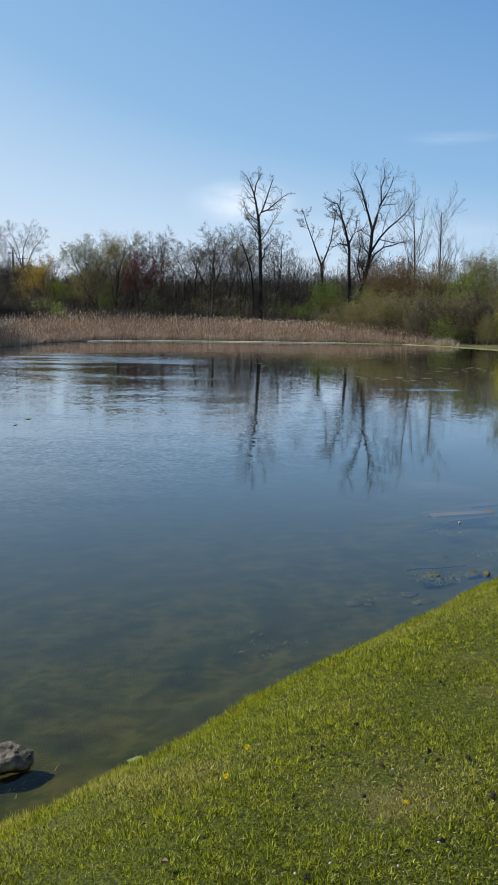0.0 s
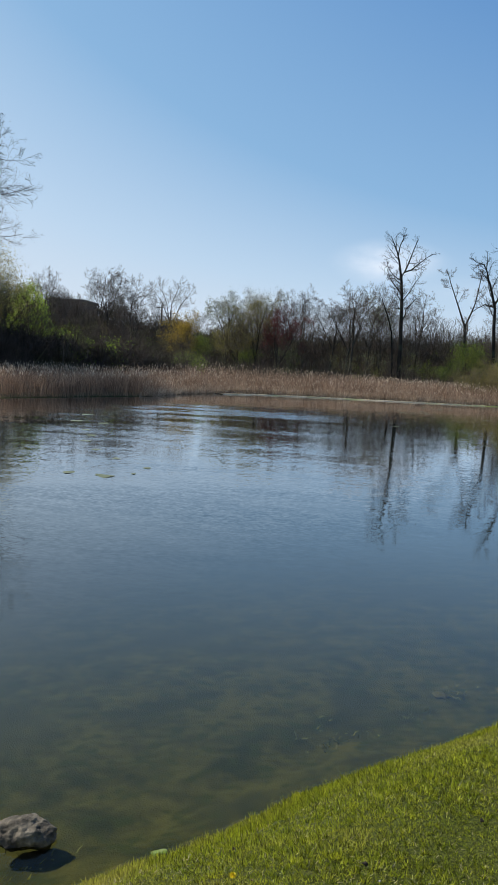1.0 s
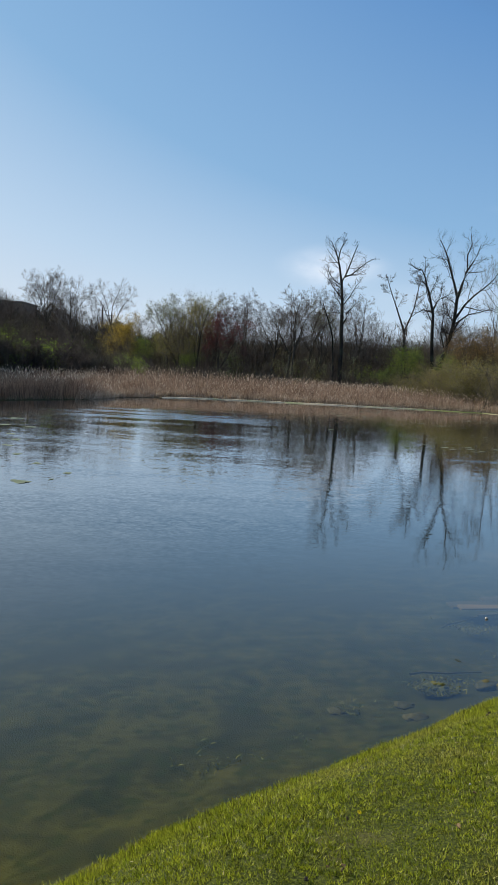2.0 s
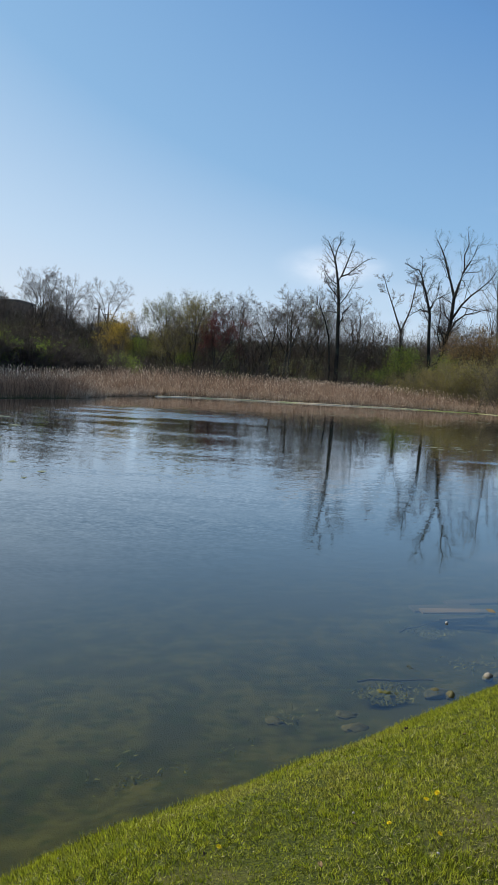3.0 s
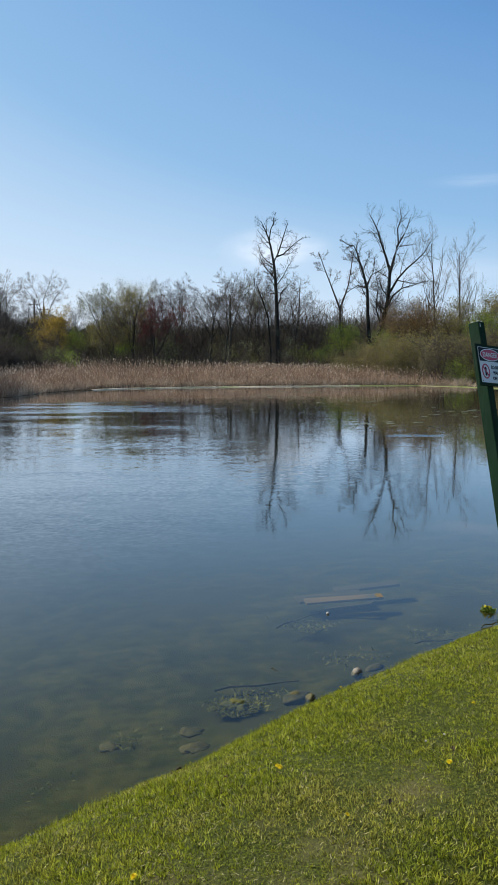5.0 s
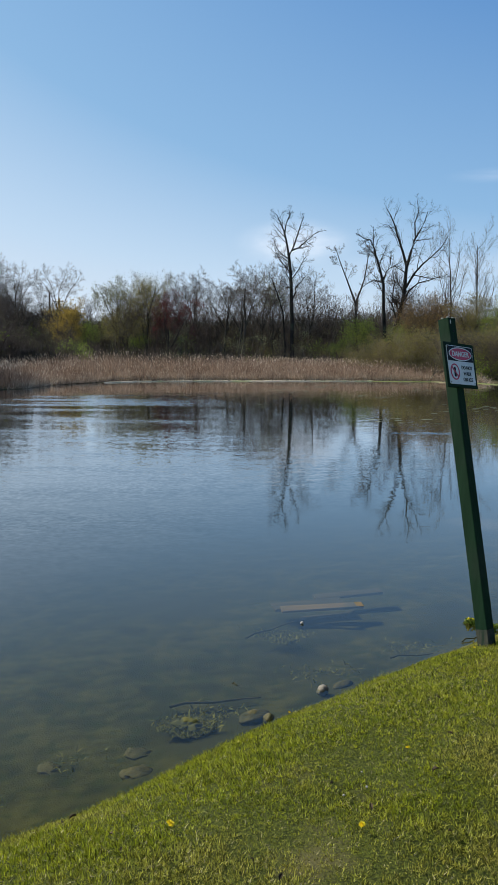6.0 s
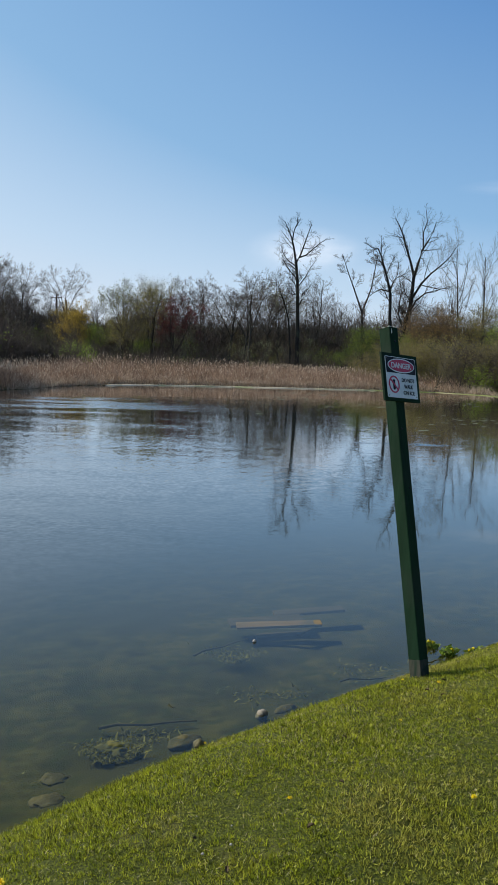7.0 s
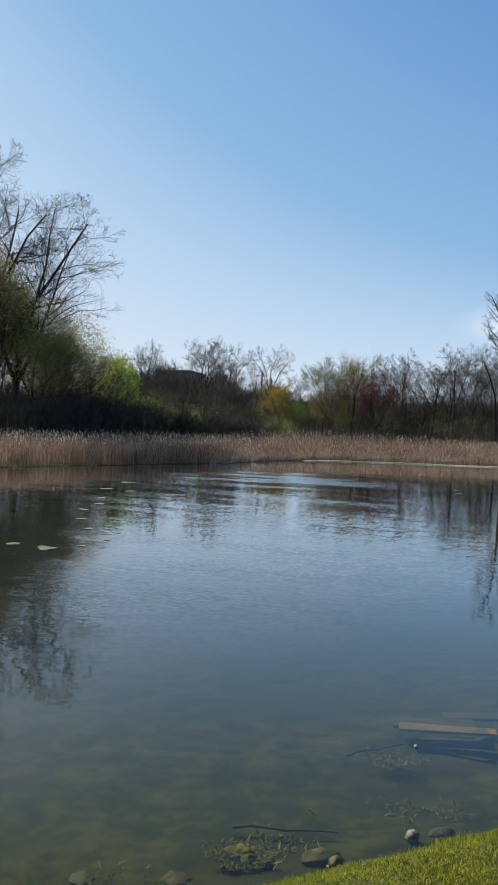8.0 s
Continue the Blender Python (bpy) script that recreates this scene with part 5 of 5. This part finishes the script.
# ---- on the lawn ----
def dandelions():
    rng = random.Random(4)
    head = bmesh.new()
    for layer, (n, r, z, tilt) in enumerate(((16, 0.0125, 0.0, 0.15), (14, 0.010, 0.002, 0.45), (10, 0.007, 0.003, 0.8), (6, 0.004, 0.004, 1.1))):
        for i in range(n):
            a = 2 * math.pi * (i + 0.5 * (layer % 2)) / n
            d, s = Vector((math.cos(a), math.sin(a), 0)), Vector((-math.sin(a), math.cos(a), 0))
            tip = d * r * math.cos(tilt) + Vector((0, 0, z + r * math.sin(tilt)))
            mid = d * r * 0.6 * math.cos(tilt) + Vector((0, 0, z + r * 0.6 * math.sin(tilt) + 0.001))
            base = Vector((0, 0, z))
            head.faces.new([head.verts.new(p) for p in (base, mid - s * 0.0022, tip, mid + s * 0.0022)])
    head_me = bpy.data.meshes.new("flower_head")
    head.to_mesh(head_me)
    head.free()
    stalk = Tubes()
    stalk.add(np.array([(0, 0, -0.035), (0.002, 0, -0.015), (0, 0, 0)]), np.array([0.0018, 0.0016, 0.0022]), 6)
    stalk_me = stalk.mesh("stalk")
    first = None
    for x, y in ((-0.06, 1.03), (0.03, 1.30), (0.49, 0.71), (1.71, 2.27), (1.92, 2.49), (1.87, 2.44), (1.87, 2.19), (2.39, 3.20), (1.12, 2.13), (3.04, 3.09),
                 (3.30, 3.64), (2.40, 3.18), (2.60, 2.74), (4.13, 4.90), (3.96, 3.62), (3.97, 5.05), (3.84, 4.40), (4.75, 5.5), (2.9, 5.1)):
        m = pose(x, y, float(height(x, y)) + 0.036, rng.uniform(-20, 20), rng.uniform(-20, 20), rng.uniform(0, 360))
        if first is None:
            first = thing("dandelion", "yellow dandelion flower in the grass", "flower", "dandelions in the lawn", m)
            part("flower_head", head_me, petal, first)
            part("stalk", stalk_me, weed_green, first)
        else:
            k = rng.uniform(0.7, 1.15)
            copy_thing(first, m @ Matrix.Diagonal((k, k, k, 1)))


def fallen_leaves():
    rng = random.Random(12)

    def curled(r):
        bm = bmesh.new()
        rows = []
        for i in range(7):
            u = i / 6
            w = math.sin(math.pi * min(1, u * 0.95 + 0.05)) ** 0.7 * r * 0.55
            row = []
            for j in range(5):
                q = (j - 2) / 2
                row.append(bm.verts.new(((u - 0.5) * 2 * r, q * w * (1 + rng.uniform(-0.15, 0.15)), 0.5 * r * q * q + 0.35 * r * math.sin(u * 3) + rng.uniform(-0.04, 0.04) * r)))
            rows.append(row)
        for a, b in zip(rows, rows[1:]):
            for j in range(4):
                bm.faces.new((a[j], b[j], b[j + 1], a[j + 1]))
        top = bmesh.ops.extrude_face_region(bm, geom=bm.faces[:])
        bmesh.ops.translate(bm, verts=[v for v in top["geom"] if isinstance(v, bmesh.types.BMVert)], vec=(0, 0, 0.0012))
        bmesh.ops.recalc_face_normals(bm, faces=bm.faces[:])
        return bm

    models = []
    for _ in range(4):
        ob = thing("fallen_leaf", "curled dry brown leaf lying in the grass", "leaf", "fallen leaves on the lawn")
        part("blade", curled(0.013), dead_leaf, ob, "", True)
        models.append(ob)
    spots = [(0.37, 1.08), (0.66, 1.06), (0.26, 1.16), (0.30, 1.17), (0.47, 0.98), (0.15, 0.82), (0.49, 0.80), (0.10, 1.25), (0.50, 0.84), (0.35, 0.99), (0.63, 0.98), (0.15, 0.75), (1.03, 1.75), (0.76, 0.72), (0.54, 0.52), (-0.14, 1.18), (-0.25, 0.55),
             (0.49, 1.15), (0.25, 1.07), (1.59, 2.30), (1.07, 2.10), (2.97, 3.42), (3.09, 3.22), (1.03, 1.73), (0.98, 1.75)]
    spots += [(UX * s + NX * d, UY * s + NY * d) for s, d in ((rng.uniform(-0.5, 6.5), rng.uniform(-0.4, 1.4)) for _ in range(30))]
    for i, (x, y) in enumerate(spots):
        k = rng.uniform(0.65, 1.2) if i < 7 else rng.uniform(0.45, 1.05)
        m = pose(x, y, float(height(x, y)) + 0.027, rng.uniform(-35, 35), rng.uniform(-35, 35), rng.uniform(0, 360)) @ Matrix.Diagonal((k, k, k, 1))
        if i < 4:
            models[i].matrix_basis = m
        else:
            copy_thing(models[i % 4], m)
    first = None
    pale = [(0.51, 1.25), (0.52, 0.92), (0.39, 0.42), (0.21, 0.46), (1.04, 1.56), (0.11, 0.44), (0.53, 0.51), (1.60, 2.41)]
    pale += [(UX * s + NX * d, UY * s + NY * d) for s, d in ((rng.uniform(-0.5, 7), rng.uniform(-0.4, 1.5)) for _ in range(18))]
    for x, y in pale:
        m = pose(x, y, float(height(x, y)) + 0.03, 0, 0, rng.uniform(0, 360)) @ Matrix.Diagonal((*[rng.uniform(0.6, 1.4)] * 3, 1))
        if first is None:
            first = thing("pebble", "small pale pebble lying in the grass", "pebble", "pebbles in the lawn", m)
            part("stone", boulder(rng, 0.0065, 0.005, 0.004, 0.3, 2), chalk, first, "", True)
        else:
            copy_thing(first, m)
    first = None
    for x, y, k in ((0.79, 0.77, 1.5), (0.55, 0.54, 0.9), (0.79, 1.01, 1.0), (0.38, 0.82, 0.8), (0.14, 0.44, 1.0), (0.47, 1.38, 0.9), (0.91, 1.71, 0.9)):
        m = pose(x, y, float(height(x, y)) + 0.016, 0, 0, rng.uniform(0, 360)) @ Matrix.Diagonal((k, k, k, 1))
        if first is None:
            first = thing("soil_clod", "dark crumbly clod of soil in the grass", "soil clod", "soil clods on the lawn", m)
            part("lump", boulder(rng, 0.0065, 0.005, 0.0045, 0.45, 3), clod, first, "", True)
        else:
            copy_thing(first, m)


# ---- far off ----
def far_building():
    g = float(height(-54, 152)) - 1.0
    ob = thing("brown_building", "flat-roofed brown building behind the far trees", "building", "", pose(-54, 152, g))
    h = 13.3 - g
    part("wall", box(6.8, 9, h, 0.03, (0, 0, h / 2)), concrete, ob)
    part("roof", box(7.3, 9.5, 0.45, 0.03, (0, 0, h + 0.2)), roof_dark, ob)
    for i in range(4):
        for z in (h - 1.5, h - 4.3):
            part("window", box(1.0, 0.12, 1.3, 0.02, (-2.4 + i * 1.6, -4.52, z)), glass_dark, ob, "dark window")


def utility_poles():
    for x, y, top in ((-30.3, 128, 12.0), (-29.2, 130, 11.3)):
        g = float(height(x, y)) - 0.3
        ob = thing("utility_pole", "weathered wooden utility pole among the trees", "utility pole", "utility poles", pose(x, y, g))
        t = Tubes()
        t.add(np.array([(0, 0, 0), (0, 0, (top - g) / 2), (0.03, 0, top - g)]), np.array([0.17, 0.15, 0.12]), 8)
        part("pole", t.mesh("pole"), pole_wood, ob, "", True)
        part("crossarm", box(1.6, 0.1, 0.12, 0.01, (0, -0.14, top - g - 0.5)), pole_wood, ob)


post_and_sign()
stones()
sunken_boards()
weed_clumps()
pads()
shore_strip("shore_sand", "pale strip of sand and dead stalks at the far waterline", 8, 12, 0.6, sand_pale, 0.08, 81, 0.65)
shore_strip("algae_strip", "green strip of algae along the far waterline", 12, 17, 1.3, scum, 0.05, 82, 0.4)
marsh_marigold()
dandelions()
fallen_leaves()
far_building()
utility_poles()
